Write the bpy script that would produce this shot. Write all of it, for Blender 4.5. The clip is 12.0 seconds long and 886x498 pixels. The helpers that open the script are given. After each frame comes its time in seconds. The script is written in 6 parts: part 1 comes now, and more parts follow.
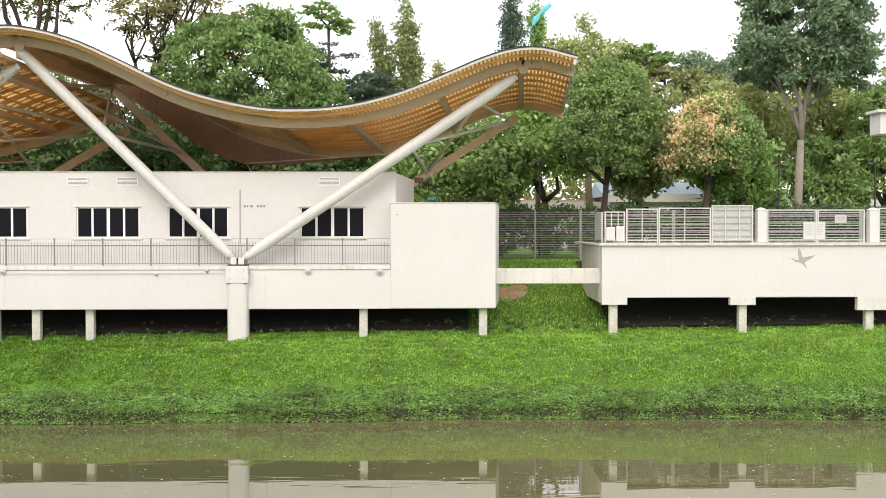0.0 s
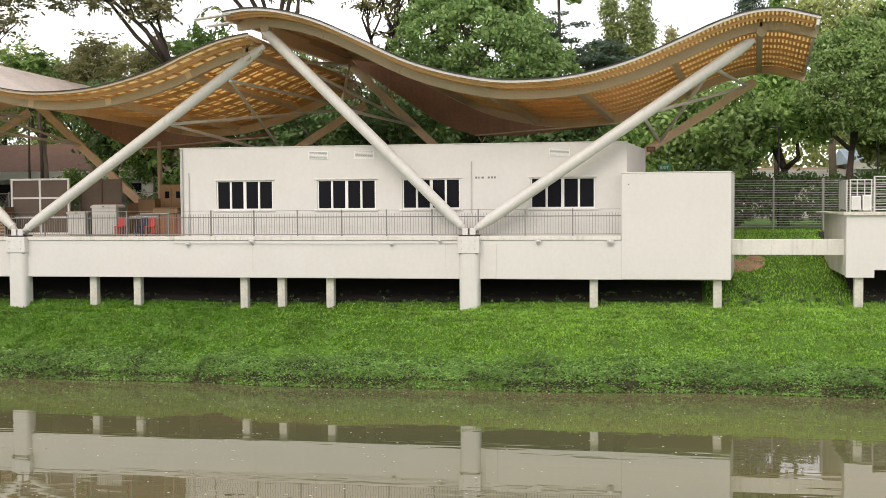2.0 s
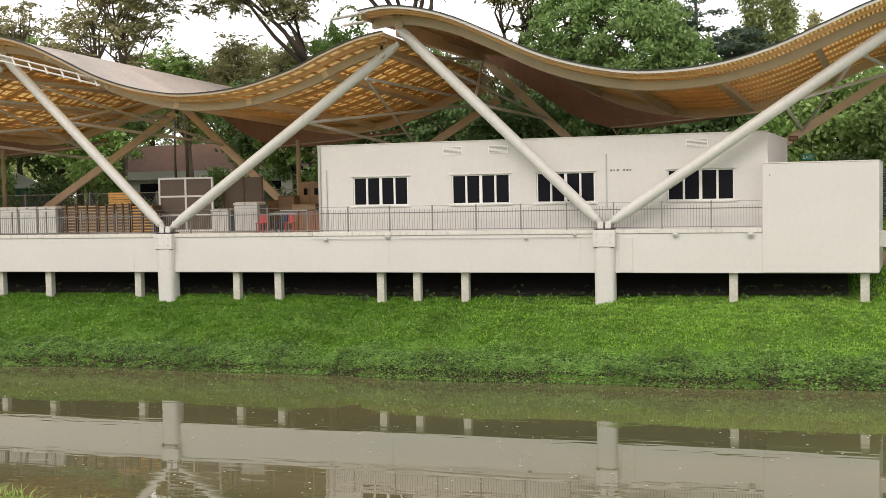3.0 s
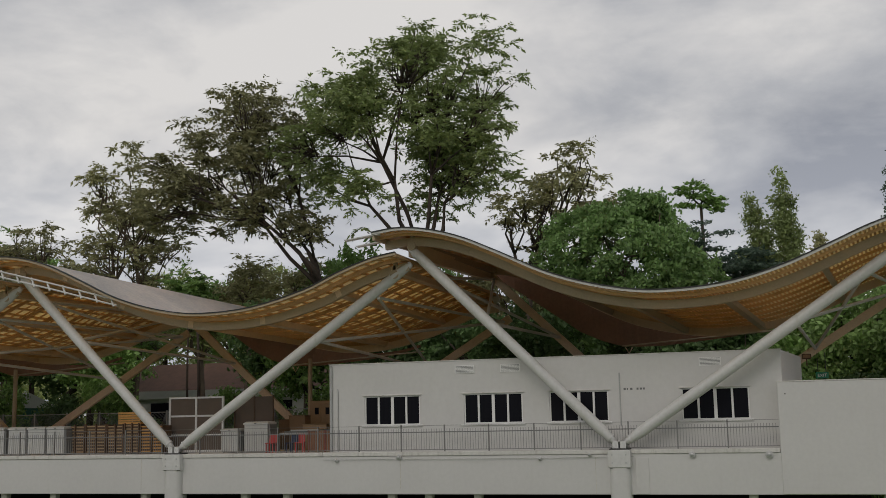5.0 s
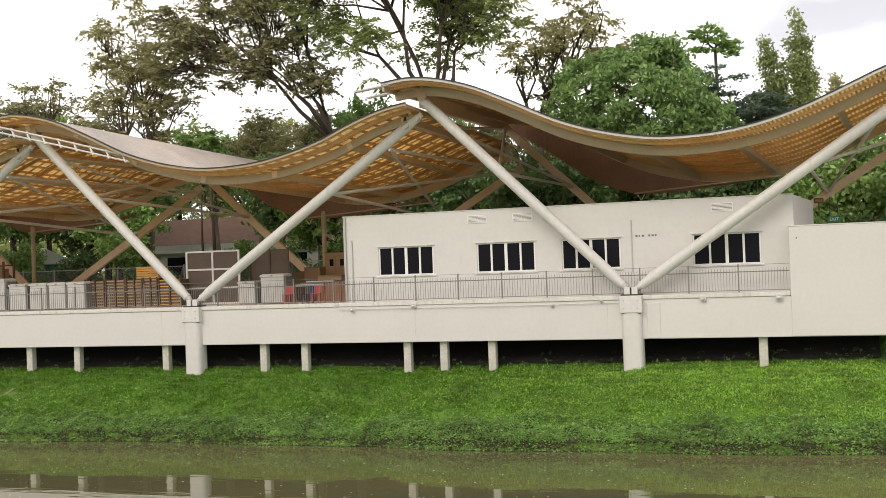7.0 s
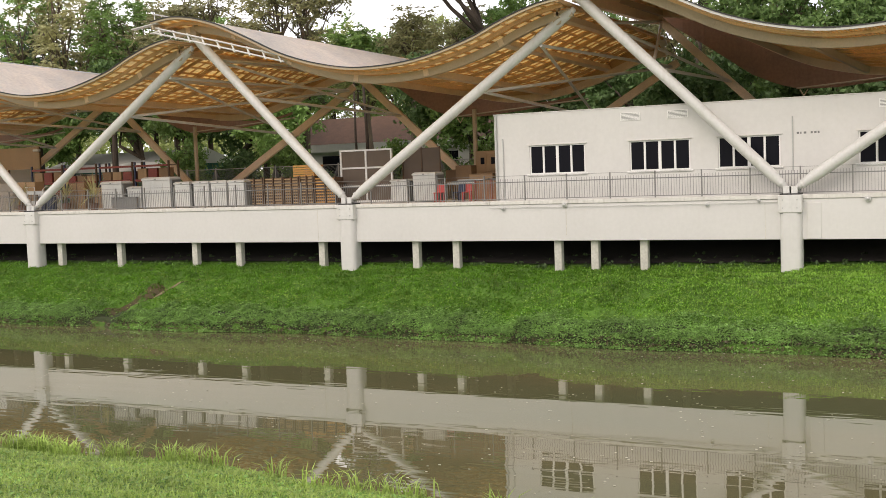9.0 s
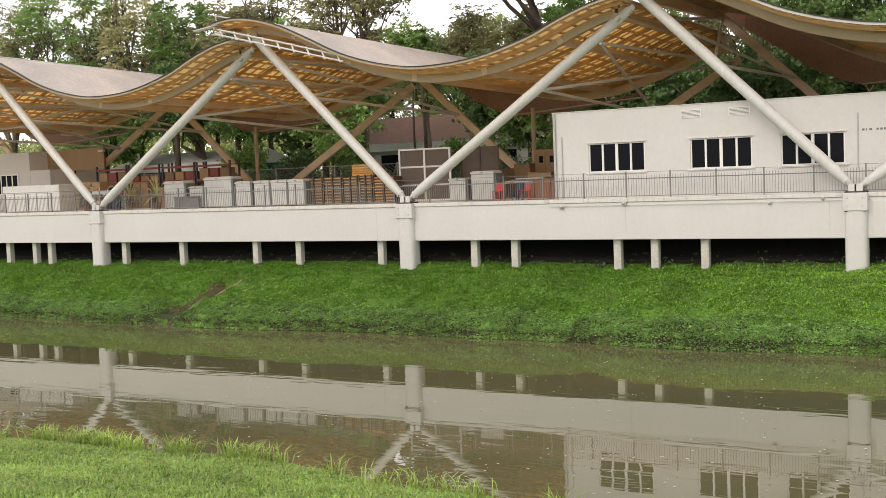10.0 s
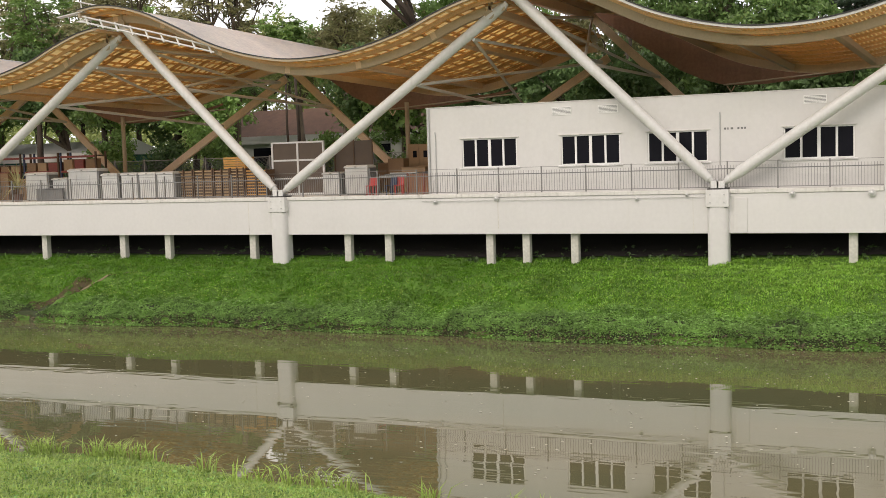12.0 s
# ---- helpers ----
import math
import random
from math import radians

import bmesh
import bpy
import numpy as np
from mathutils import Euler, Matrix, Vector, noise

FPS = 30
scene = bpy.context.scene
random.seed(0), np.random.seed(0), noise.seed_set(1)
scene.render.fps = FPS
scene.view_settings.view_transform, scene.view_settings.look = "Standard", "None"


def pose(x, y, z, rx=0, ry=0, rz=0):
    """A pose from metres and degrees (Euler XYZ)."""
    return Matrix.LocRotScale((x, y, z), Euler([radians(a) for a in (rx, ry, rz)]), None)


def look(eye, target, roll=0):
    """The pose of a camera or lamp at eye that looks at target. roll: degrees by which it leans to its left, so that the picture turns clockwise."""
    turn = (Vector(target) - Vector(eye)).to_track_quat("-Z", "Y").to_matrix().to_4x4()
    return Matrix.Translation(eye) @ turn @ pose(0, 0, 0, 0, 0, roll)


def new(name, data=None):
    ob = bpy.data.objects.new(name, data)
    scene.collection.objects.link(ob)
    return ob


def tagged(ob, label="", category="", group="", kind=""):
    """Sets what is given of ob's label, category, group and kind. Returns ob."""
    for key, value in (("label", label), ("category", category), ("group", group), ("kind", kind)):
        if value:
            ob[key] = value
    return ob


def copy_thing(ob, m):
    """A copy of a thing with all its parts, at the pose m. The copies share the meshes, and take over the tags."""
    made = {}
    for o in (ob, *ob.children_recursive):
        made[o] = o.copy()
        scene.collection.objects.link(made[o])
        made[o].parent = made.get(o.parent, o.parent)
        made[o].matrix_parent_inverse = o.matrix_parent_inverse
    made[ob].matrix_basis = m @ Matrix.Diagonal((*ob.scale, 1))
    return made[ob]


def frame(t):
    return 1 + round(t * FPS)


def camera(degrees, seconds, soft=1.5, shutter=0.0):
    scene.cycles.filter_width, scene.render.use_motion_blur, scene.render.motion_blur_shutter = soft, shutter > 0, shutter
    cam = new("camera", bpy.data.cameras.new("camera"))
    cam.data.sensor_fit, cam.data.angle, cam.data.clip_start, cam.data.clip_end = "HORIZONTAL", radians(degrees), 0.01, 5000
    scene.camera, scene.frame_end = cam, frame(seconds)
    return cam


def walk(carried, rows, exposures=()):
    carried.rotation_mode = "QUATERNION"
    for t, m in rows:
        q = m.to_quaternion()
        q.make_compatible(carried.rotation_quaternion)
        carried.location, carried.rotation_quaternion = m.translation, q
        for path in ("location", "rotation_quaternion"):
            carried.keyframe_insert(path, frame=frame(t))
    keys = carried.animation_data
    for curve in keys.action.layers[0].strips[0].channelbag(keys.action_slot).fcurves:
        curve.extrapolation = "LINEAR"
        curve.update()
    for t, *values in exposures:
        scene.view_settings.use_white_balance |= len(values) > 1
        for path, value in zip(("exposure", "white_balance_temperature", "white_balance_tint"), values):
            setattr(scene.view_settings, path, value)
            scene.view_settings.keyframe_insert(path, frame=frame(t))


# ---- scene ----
cam = camera(43.2, 12.0, soft=0.7)

# ---- the walk: one standing place, the camera turns ----
EYE = (0.0, 0.0, 6.93)
PATH = [
    (0, -1.595, -1.109, 0.051), (0.5, 0.974, -1.923, 0.185), (1, 3.483, -1.896, 0.272), (1.5, 6.500, -1.846, 0.343),
    (2, 10.142, -2.570, 0.415), (2.5, 15.335, -2.940, 0.558), (2.7, 16.469, -2.932, 0.682), (4.3, 17.739, 1.543, 1.056),
    (4.5, 17.680, 4.033, 1.160), (5, 17.613, 8.405, 1.186), (5.5, 17.614, 10.781, 1.359), (6, 17.824, 10.532, 2.159),
    (6.5, 18.141, 5.420, 2.103), (7, 18.294, 0.783, 2.114), (7.2, 18.158, -0.501, 2.141), (8.8, 23.538, -3.980, 2.139),
    (9, 26.004, -4.129, 2.149), (9.5, 28.249, -4.092, 2.302), (10, 28.987, -4.075, 2.358), (10.5, 29.083, -4.363, 2.432),
    (11, 26.947, -4.475, 2.110), (11.5, 23.745, -4.562, 1.897), (12, 22.551, -4.595, 1.775),
]
EXPO = [(0, 0.30, 7300, 15), (1.0, 0.21, 7350, 15), (2.0, 0.02, 7450, 14), (2.7, -0.06, 7550, 14), (4.3, -0.84, 7450, 11), (4.6, -1.18, 7350, 11), (4.9, -1.49, 7050, 11),
        (5.5, -1.5, 6950, 11), (6.1, -1.24, 7050, 12), (6.7, -0.45, 7500, 13), (7.2, -0.12, 7650, 14), (8.8, -0.10, 7500, 15), (12.0, -0.16, 7500, 15)]
walk(cam, [(t, pose(*EYE, 90 + p, r, y)) for t, y, p, r in PATH], EXPO)

# ---- world and sun ----
world = bpy.data.worlds.new("overcast_sky")
scene.world = world
world.use_nodes = True
wn, wl = world.node_tree.nodes, world.node_tree.links
wn.clear()


def wnode(kind, **values):
    n = wn.new(kind)
    for key, value in values.items():
        n.inputs[key].default_value = value
    return n


w_out, w_bg = wn.new("ShaderNodeOutputWorld"), wnode("ShaderNodeBackground", Strength=1.25)
w_sky = wn.new("ShaderNodeTexSky")
w_sky.sky_type, w_sky.sun_disc = "NISHITA", False
w_sky.sun_elevation, w_sky.sun_rotation = radians(52), radians(200)
w_skygain = wn.new("ShaderNodeVectorMath")
w_skygain.operation = "SCALE"
w_skygain.inputs["Scale"].default_value = 0.08
wl.new(w_sky.outputs[0], w_skygain.inputs[0])
w_tc = wn.new("ShaderNodeTexCoord")
w_sep = wn.new("ShaderNodeSeparateXYZ")
wl.new(w_tc.outputs["Generated"], w_sep.inputs[0])


def wmath(op, a, b):
    n = wn.new("ShaderNodeMath")
    n.operation = op
    for i, v in enumerate((a, b)):
        if isinstance(v, (int, float)):
            n.inputs[i].default_value = v
        else:
            wl.new(v, n.inputs[i])
    return n.outputs[0]


# a level layer of cloud: the direction of view carried up to one height
w_up = wmath("ADD", wmath("MAXIMUM", w_sep.outputs["Z"], 0.0), 0.26)
w_flat = wn.new("ShaderNodeCombineXYZ")
wl.new(wmath("DIVIDE", w_sep.outputs["X"], w_up), w_flat.inputs["X"])
wl.new(wmath("DIVIDE", w_sep.outputs["Y"], w_up), w_flat.inputs["Y"])
w_flat.inputs["Z"].default_value = 5.1
w_n0 = wnode("ShaderNodeTexNoise", Scale=1.0, Detail=4.0, Roughness=0.5, Distortion=0.15)
w_n2 = wnode("ShaderNodeTexNoise", Scale=3.0, Detail=9.0, Roughness=0.58, Distortion=0.2)
for w_x in (w_n0, w_n2):
    wl.new(w_flat.outputs[0], w_x.inputs["Vector"])
w_cloud = wmath("ADD", wmath("MULTIPLY", w_n0.outputs["Fac"], 0.62), wmath("MULTIPLY", w_n2.outputs["Fac"], 0.38))
w_ramp = wn.new("ShaderNodeValToRGB")
w_ramp.color_ramp.elements[0].position, w_ramp.color_ramp.elements[0].color = 0.40, (0.66, 0.73, 0.88, 1)
w_ramp.color_ramp.elements[1].position, w_ramp.color_ramp.elements[1].color = 0.61, (1.62, 1.66, 1.73, 1)
w_mid = w_ramp.color_ramp.elements.new(0.50)
w_mid.color = (1.04, 1.11, 1.24, 1)
wl.new(w_cloud, w_ramp.inputs[0])
w_hor = wn.new("ShaderNodeMapRange")
w_hor.inputs["From Min"].default_value, w_hor.inputs["From Max"].default_value = 0.10, 0.25
w_hor.inputs["To Min"].default_value, w_hor.inputs["To Max"].default_value = 1.36, 0.98
wl.new(w_sep.outputs["Z"], w_hor.inputs[0])
w_mul = wn.new("ShaderNodeVectorMath")
w_mul.operation = "SCALE"
wl.new(w_ramp.outputs[0], w_mul.inputs[0])
wl.new(w_hor.outputs[0], w_mul.inputs["Scale"])
w_mix = wn.new("ShaderNodeMix")
w_mix.data_type = "RGBA"
w_mix.inputs[0].default_value = 0.93
wl.new(w_skygain.outputs[0], w_mix.inputs[6])
wl.new(w_mul.outputs[0], w_mix.inputs[7])
wl.new(w_mix.outputs[2], w_bg.inputs["Color"])
wl.new(w_bg.outputs[0], w_out.inputs[0])

sun = new("sun", bpy.data.lights.new("sun", "SUN"))
sun.data.energy, sun.data.angle, sun.data.color = 1.15, radians(30), (1.0, 0.965, 0.91)
sun.matrix_world = look((-25, -60, 90), (0, 46, 5))

# ---- materials ----


def mat(name, base, rough=0.7, metal=0.0, vary=0.12, scale=1.5, fine=14.0, bump=0.15, streak=0.0, stain=(0.20, 0.18, 0.14), rand=0.0, translucent=None, coat=0.0):
    """A surface with grain at two sizes, optional running stains, a difference from piece to piece, and light passing through."""
    m = bpy.data.materials.new(name)
    m.use_nodes = True
    n, l = m.node_tree.nodes, m.node_tree.links
    b = n["Principled BSDF"]
    b.inputs["Metallic"].default_value = metal
    tc = n.new("ShaderNodeTexCoord")
    big, small = n.new("ShaderNodeTexNoise"), n.new("ShaderNodeTexNoise")
    big.inputs["Scale"].default_value, big.inputs["Detail"].default_value = scale, 5
    small.inputs["Scale"].default_value, small.inputs["Detail"].default_value = fine, 4
    l.new(tc.outputs["Object"], big.inputs["Vector"])
    l.new(tc.outputs["Object"], small.inputs["Vector"])
    add = n.new("ShaderNodeMath")
    add.operation = "ADD"
    l.new(big.outputs["Fac"], add.inputs[0])
    l.new(small.outputs["Fac"], add.inputs[1])
    ramp = n.new("ShaderNodeMapRange")
    ramp.inputs["From Min"].default_value, ramp.inputs["From Max"].default_value = 0.7, 1.3
    ramp.inputs["To Min"].default_value, ramp.inputs["To Max"].default_value = 1 - vary, 1 + vary
    l.new(add.outputs[0], ramp.inputs[0])
    value = ramp.outputs[0]
    if rand:
        geo = n.new("ShaderNodeNewGeometry")
        info = n.new("ShaderNodeObjectInfo")
        both = n.new("ShaderNodeMath")
        both.operation = "ADD"
        l.new(geo.outputs["Random Per Island"], both.inputs[0])
        l.new(info.outputs["Random"], both.inputs[1])
        rr = n.new("ShaderNodeMapRange")
        rr.inputs["From Max"].default_value = 2.0
        rr.inputs["To Min"].default_value, rr.inputs["To Max"].default_value = 1 - rand, 1 + rand
        l.new(both.outputs[0], rr.inputs[0])
        mm = n.new("ShaderNodeMath")
        mm.operation = "MULTIPLY"
        l.new(value, mm.inputs[0])
        l.new(rr.outputs[0], mm.inputs[1])
        value = mm.outputs[0]
    tint = n.new("ShaderNodeVectorMath")
    tint.operation = "SCALE"
    tint.inputs[0].default_value = base
    l.new(value, tint.inputs["Scale"])
    colour = tint.outputs[0]
    if streak:
        mp = n.new("ShaderNodeMapping")
        mp.inputs["Scale"].default_value = (2.2, 2.2, 0.22)
        l.new(tc.outputs["Object"], mp.inputs[0])
        sn = n.new("ShaderNodeTexNoise")
        sn.inputs["Scale"].default_value, sn.inputs["Detail"].default_value, sn.inputs["Roughness"].default_value = 1.6, 8, 0.7
        l.new(mp.outputs[0], sn.inputs["Vector"])
        sr = n.new("ShaderNodeMapRange")
        sr.inputs["From Min"].default_value, sr.inputs["From Max"].default_value, sr.inputs["To Max"].default_value = 0.52, 0.80, streak
        l.new(sn.outputs["Fac"], sr.inputs[0])
        mx = n.new("ShaderNodeMix")
        mx.data_type = "RGBA"
        l.new(sr.outputs[0], mx.inputs[0])
        l.new(colour, mx.inputs[6])
        mx.inputs[7].default_value = (*stain, 1)
        colour = mx.outputs[2]
    l.new(colour, b.inputs["Base Color"])
    rg = n.new("ShaderNodeMapRange")
    rg.inputs["To Min"].default_value, rg.inputs["To Max"].default_value = max(0.02, rough - 0.1), min(1, rough + 0.1)
    l.new(big.outputs["Fac"], rg.inputs[0])
    l.new(rg.outputs[0], b.inputs["Roughness"])
    if bump:
        bp = n.new("ShaderNodeBump")
        bp.inputs["Strength"].default_value, bp.inputs["Distance"].default_value = bump, 0.02
        l.new(small.outputs["Fac"], bp.inputs["Height"])
        l.new(bp.outputs[0], b.inputs["Normal"])
    b.inputs["Coat Weight"].default_value = coat
    if translucent:
        amount, tcol = translucent
        tr = n.new("ShaderNodeBsdfTranslucent")
        if tcol:
            ts = n.new("ShaderNodeVectorMath")
            ts.operation = "SCALE"
            ts.inputs[0].default_value = tcol
            l.new(value, ts.inputs["Scale"])
            l.new(ts.outputs[0], tr.inputs["Color"])
        else:
            l.new(colour, tr.inputs["Color"])
        ms = n.new("ShaderNodeMixShader")
        ms.inputs[0].default_value = amount
        l.new(b.outputs[0], ms.inputs[1])
        l.new(tr.outputs[0], ms.inputs[2])
        l.new(ms.outputs[0], n["Material Output"].inputs["Surface"])
    return m


M_WALL = mat("white_wall_paint", (0.655, 0.64, 0.62), 0.75, vary=0.035, scale=0.5, fine=6, bump=0.06, streak=0.12, stain=(0.50, 0.46, 0.38))
M_WALL_DIRTY = mat("weathered_white_paint", (0.66, 0.64, 0.60), 0.8, vary=0.08, scale=0.9, fine=9, bump=0.12, streak=0.55, stain=(0.22, 0.19, 0.15))
M_COPING = mat("stained_coping_concrete", (0.60, 0.57, 0.51), 0.85, vary=0.2, scale=1.2, fine=10, bump=0.2, streak=0.6, stain=(0.18, 0.15, 0.12))
M_PILE = mat("concrete_pile", (0.60, 0.58, 0.52), 0.85, vary=0.15, scale=1.4, fine=10, bump=0.2, streak=0.35, stain=(0.28, 0.22, 0.16))
M_SOFFIT = mat("dark_concrete_soffit", (0.20, 0.19, 0.175), 0.9, vary=0.2)
M_STEEL = mat("white_painted_steel", (0.66, 0.65, 0.63), 0.38, vary=0.07, scale=0.8, fine=8, bump=0.03, streak=0.32, stain=(0.42, 0.36, 0.28))
M_BEAM = mat("beige_painted_beam", (0.46, 0.36, 0.245), 0.5, vary=0.08, scale=0.9, bump=0.05, streak=0.1)
M_BRACE = mat("tan_painted_steel", (0.70, 0.53, 0.365), 0.5, vary=0.1, scale=0.9, bump=0.05, streak=0.2, stain=(0.25, 0.16, 0.1))
M_TIMBER = mat("amber_timber", (0.76, 0.465, 0.225), 0.6, vary=0.18, scale=1.1, fine=20, bump=0.12, rand=0.12)
M_LINING = mat("tan_timber_lining", (0.80, 0.525, 0.30), 0.6, vary=0.14, scale=1.1, fine=20, bump=0.1)
M_TIMBER_DK = mat("brown_timber", (0.56, 0.345, 0.175), 0.6, vary=0.18, scale=1.1, fine=20, bump=0.12)
M_FASCIA = mat("brown_ribbed_sheet", (0.30, 0.155, 0.095), 0.55, vary=0.2, scale=0.8, fine=6, bump=0.1, streak=0.3, stain=(0.10, 0.055, 0.035))
M_SKIN = mat("translucent_roof_sheet", (0.70, 0.765, 0.83), 0.55, vary=0.12, scale=0.5, fine=5, bump=0.05, streak=0.35, stain=(0.36, 0.36, 0.37), translucent=(0.56, (1.0, 0.78, 0.42)))
M_TRIM = mat("pale_metal_edge", (0.60, 0.585, 0.55), 0.4, vary=0.06, bump=0.02, streak=0.2)
M_DARK = mat("black_rubber_edge", (0.035, 0.033, 0.032), 0.6, vary=0.1, bump=0.05)
M_GALV = mat("galvanised_steel", (0.50, 0.50, 0.49), 0.42, metal=0.55, vary=0.12, fine=18, bump=0.05)
M_RAILPAINT = mat("pale_grey_rail_paint", (0.38, 0.37, 0.345), 0.45, vary=0.06, bump=0.02)
M_PICKET = mat("dark_grey_picket_paint", (0.20, 0.195, 0.185), 0.45, vary=0.06, bump=0.02)
M_FENCEWHITE = mat("weathered_white_fence_paint", (0.60, 0.595, 0.58), 0.45, vary=0.06, bump=0.02, streak=0.15)
M_KITE = mat("cyan_kite_cloth", (0.10, 0.55, 0.68), 0.6, vary=0.12, bump=0.05)
M_WHITEFRAME = mat("white_window_frame", (0.83, 0.82, 0.80), 0.35, vary=0.03, bump=0.02)
M_GLASS = mat("black_tinted_glass", (0.010, 0.010, 0.014), 0.22, vary=0.1, scale=0.4, bump=0.0)
M_GLASS.node_tree.nodes["Principled BSDF"].inputs["Specular IOR Level"].default_value = 0.06
# the unlit room's dimness is put into this near-black colour
M_ROOM = mat("dim_interior", (0.05, 0.05, 0.05), 0.9)
M_GREYBIN = mat("grey_plastic_cabinet", (0.52, 0.52, 0.50), 0.5, vary=0.07, bump=0.03, streak=0.25, rand=0.1)
M_GREYDK = mat("dark_grey_plastic", (0.17, 0.17, 0.165), 0.5, vary=0.1, bump=0.03)
M_WOODCRATE = mat("crate_wood", (0.36, 0.245, 0.135), 0.7, vary=0.22, scale=2, fine=25, bump=0.15, rand=0.3)
M_ORANGEWOOD = mat("orange_crate_wood", (0.60, 0.31, 0.09), 0.65, vary=0.15, scale=2, fine=25, bump=0.12, rand=0.15)
M_CRATEDK = mat("dark_brown_crate_post", (0.10, 0.058, 0.032), 0.7, vary=0.2)
M_MESH = mat("brown_shade_net", (0.125, 0.095, 0.075), 0.9, vary=0.15, fine=60, bump=0.2)
M_RED = mat("red_plastic", (0.50, 0.05, 0.045), 0.42, vary=0.07, bump=0.02)
M_RUST = mat("red_oxide_steel", (0.23, 0.045, 0.03), 0.55, vary=0.2, bump=0.08)
M_ORANGE = mat("orange_brown_sheet", (0.22, 0.10, 0.05), 0.6, vary=0.2, bump=0.08, streak=0.3)
M_BLUE = mat("blue_painted_steel", (0.022, 0.032, 0.075), 0.5, vary=0.1, bump=0.03)
M_BROWNBOARD = mat("brown_plywood", (0.36, 0.235, 0.13), 0.7, vary=0.1, fine=20, bump=0.1, streak=0.2)
M_CARD = mat("cardboard", (0.24, 0.15, 0.085), 0.85, vary=0.1, rand=0.2)
M_TILEROOF = mat("brown_tile_roof", (0.15, 0.08, 0.055), 0.8, vary=0.25, scale=2, bump=0.2)
M_TEAL = mat("teal_sheet", (0.03, 0.15, 0.125), 0.5, vary=0.1)
M_BLUEROOF = mat("pale_blue_roof_sheet", (0.42, 0.56, 0.70), 0.5, vary=0.1, streak=0.2)
M_BIRD = mat("grey_painted_bird", (0.40, 0.36, 0.33), 0.75, vary=0.06)
M_GREENSIGN = mat("green_sign", (0.01, 0.22, 0.11), 0.4, vary=0.03)
M_SOIL_SHADE = mat("shade_darkened_soil", (0.025, 0.02, 0.016), 0.95, vary=0.3, bump=0.6)
M_WEED_SHADE = mat("weed_gap_shade", (0.03, 0.042, 0.012), 0.95, vary=0.4, fine=14, bump=0.6)
M_EARTH = mat("red_brown_earth", (0.40, 0.255, 0.17), 0.95, vary=0.25, bump=0.5)
M_BARK = mat("grey_brown_bark", (0.15, 0.115, 0.085), 0.95, vary=0.25, scale=2, fine=18, bump=0.6)
M_BARKPALE = mat("pale_bark", (0.30, 0.265, 0.22), 0.95, vary=0.2, scale=2, fine=18, bump=0.5)
M_BARKDK = mat("dark_bark", (0.07, 0.052, 0.04), 0.95, vary=0.25, scale=2, fine=18, bump=0.6)


def leafmat(name, base, rand=0.45, amount=0.35, vary=0.32):
    return mat(name, base, 0.5, vary=vary, scale=0.5, fine=3.5, bump=0.0, rand=rand, translucent=(amount, None))


L_BRIGHT = leafmat("bright_green_leaf", (0.26, 0.42, 0.14))
L_MID = leafmat("mid_green_leaf", (0.235, 0.375, 0.11))
L_DARK = leafmat("dark_green_leaf", (0.125, 0.21, 0.075))
L_OLIVE = leafmat("olive_leaf", (0.38, 0.37, 0.19))
L_PALE = leafmat("pale_green_leaf", (0.37, 0.42, 0.165))
L_YELLOW = leafmat("peach_yellow_blossom", (0.86, 0.68, 0.40), 0.22)
L_BLUEGREEN = leafmat("blue_green_needle", (0.135, 0.20, 0.14))
L_LEATHER = leafmat("leathery_blue_green_leaf", (0.175, 0.26, 0.15), 0.6)
L_STREET = leafmat("street_tree_leaf", (0.31, 0.46, 0.155), 0.5)
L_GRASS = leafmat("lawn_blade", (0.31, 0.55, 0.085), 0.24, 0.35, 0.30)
L_GRASSDIM = leafmat("dim_green_lawn_blade", (0.125, 0.29, 0.025), 0.34, 0.35, 0.34)
L_GRASSLONG = leafmat("tall_grass_blade", (0.26, 0.40, 0.075), 0.5, 0.35)
L_GRASSPALE = leafmat("long_grass_blade", (0.37, 0.50, 0.125), 0.5, 0.4)
L_WEED = leafmat("creeping_weed_leaf", (0.185, 0.33, 0.085), 0.9, 0.2, 0.45)
L_DRY = leafmat("dry_brown_leaf", (0.13, 0.10, 0.055), 0.4, 0.2)

M_GROUND = mat("grass_ground", (0.075, 0.165, 0.02), 0.95, vary=0.35, scale=0.6, fine=9, bump=0.8, streak=0.0)
M_SPECK = mat("floating_petal", (0.62, 0.60, 0.50), 0.7, vary=0.1, bump=0.0)

# murky water: brown-green body under a glossy surface with faint ripples
M_WATER = bpy.data.materials.new("murky_canal_water")
M_WATER.use_nodes = True
_n, _l = M_WATER.node_tree.nodes, M_WATER.node_tree.links
_b = _n["Principled BSDF"]
_b.inputs["Roughness"].default_value, _b.inputs["IOR"].default_value = 0.012, 2.1
_tc, _mp = _n.new("ShaderNodeTexCoord"), _n.new("ShaderNodeMapping")
_mp.inputs["Scale"].default_value = (0.25, 1.25, 1)
_l.new(_tc.outputs["Object"], _mp.inputs[0])
_na, _nb, _nc = _n.new("ShaderNodeTexNoise"), _n.new("ShaderNodeTexNoise"), _n.new("ShaderNodeTexNoise")
_na.inputs["Scale"].default_value, _na.inputs["Detail"].default_value = 1.3, 2
_nb.inputs["Scale"].default_value, _nb.inputs["Detail"].default_value = 0.16, 3
_nc.inputs["Scale"].default_value, _nc.inputs["Detail"].default_value = 0.22, 4
for _x in (_na, _nc):
    _l.new(_mp.outputs[0], _x.inputs["Vector"])
_l.new(_tc.outputs["Object"], _nb.inputs["Vector"])
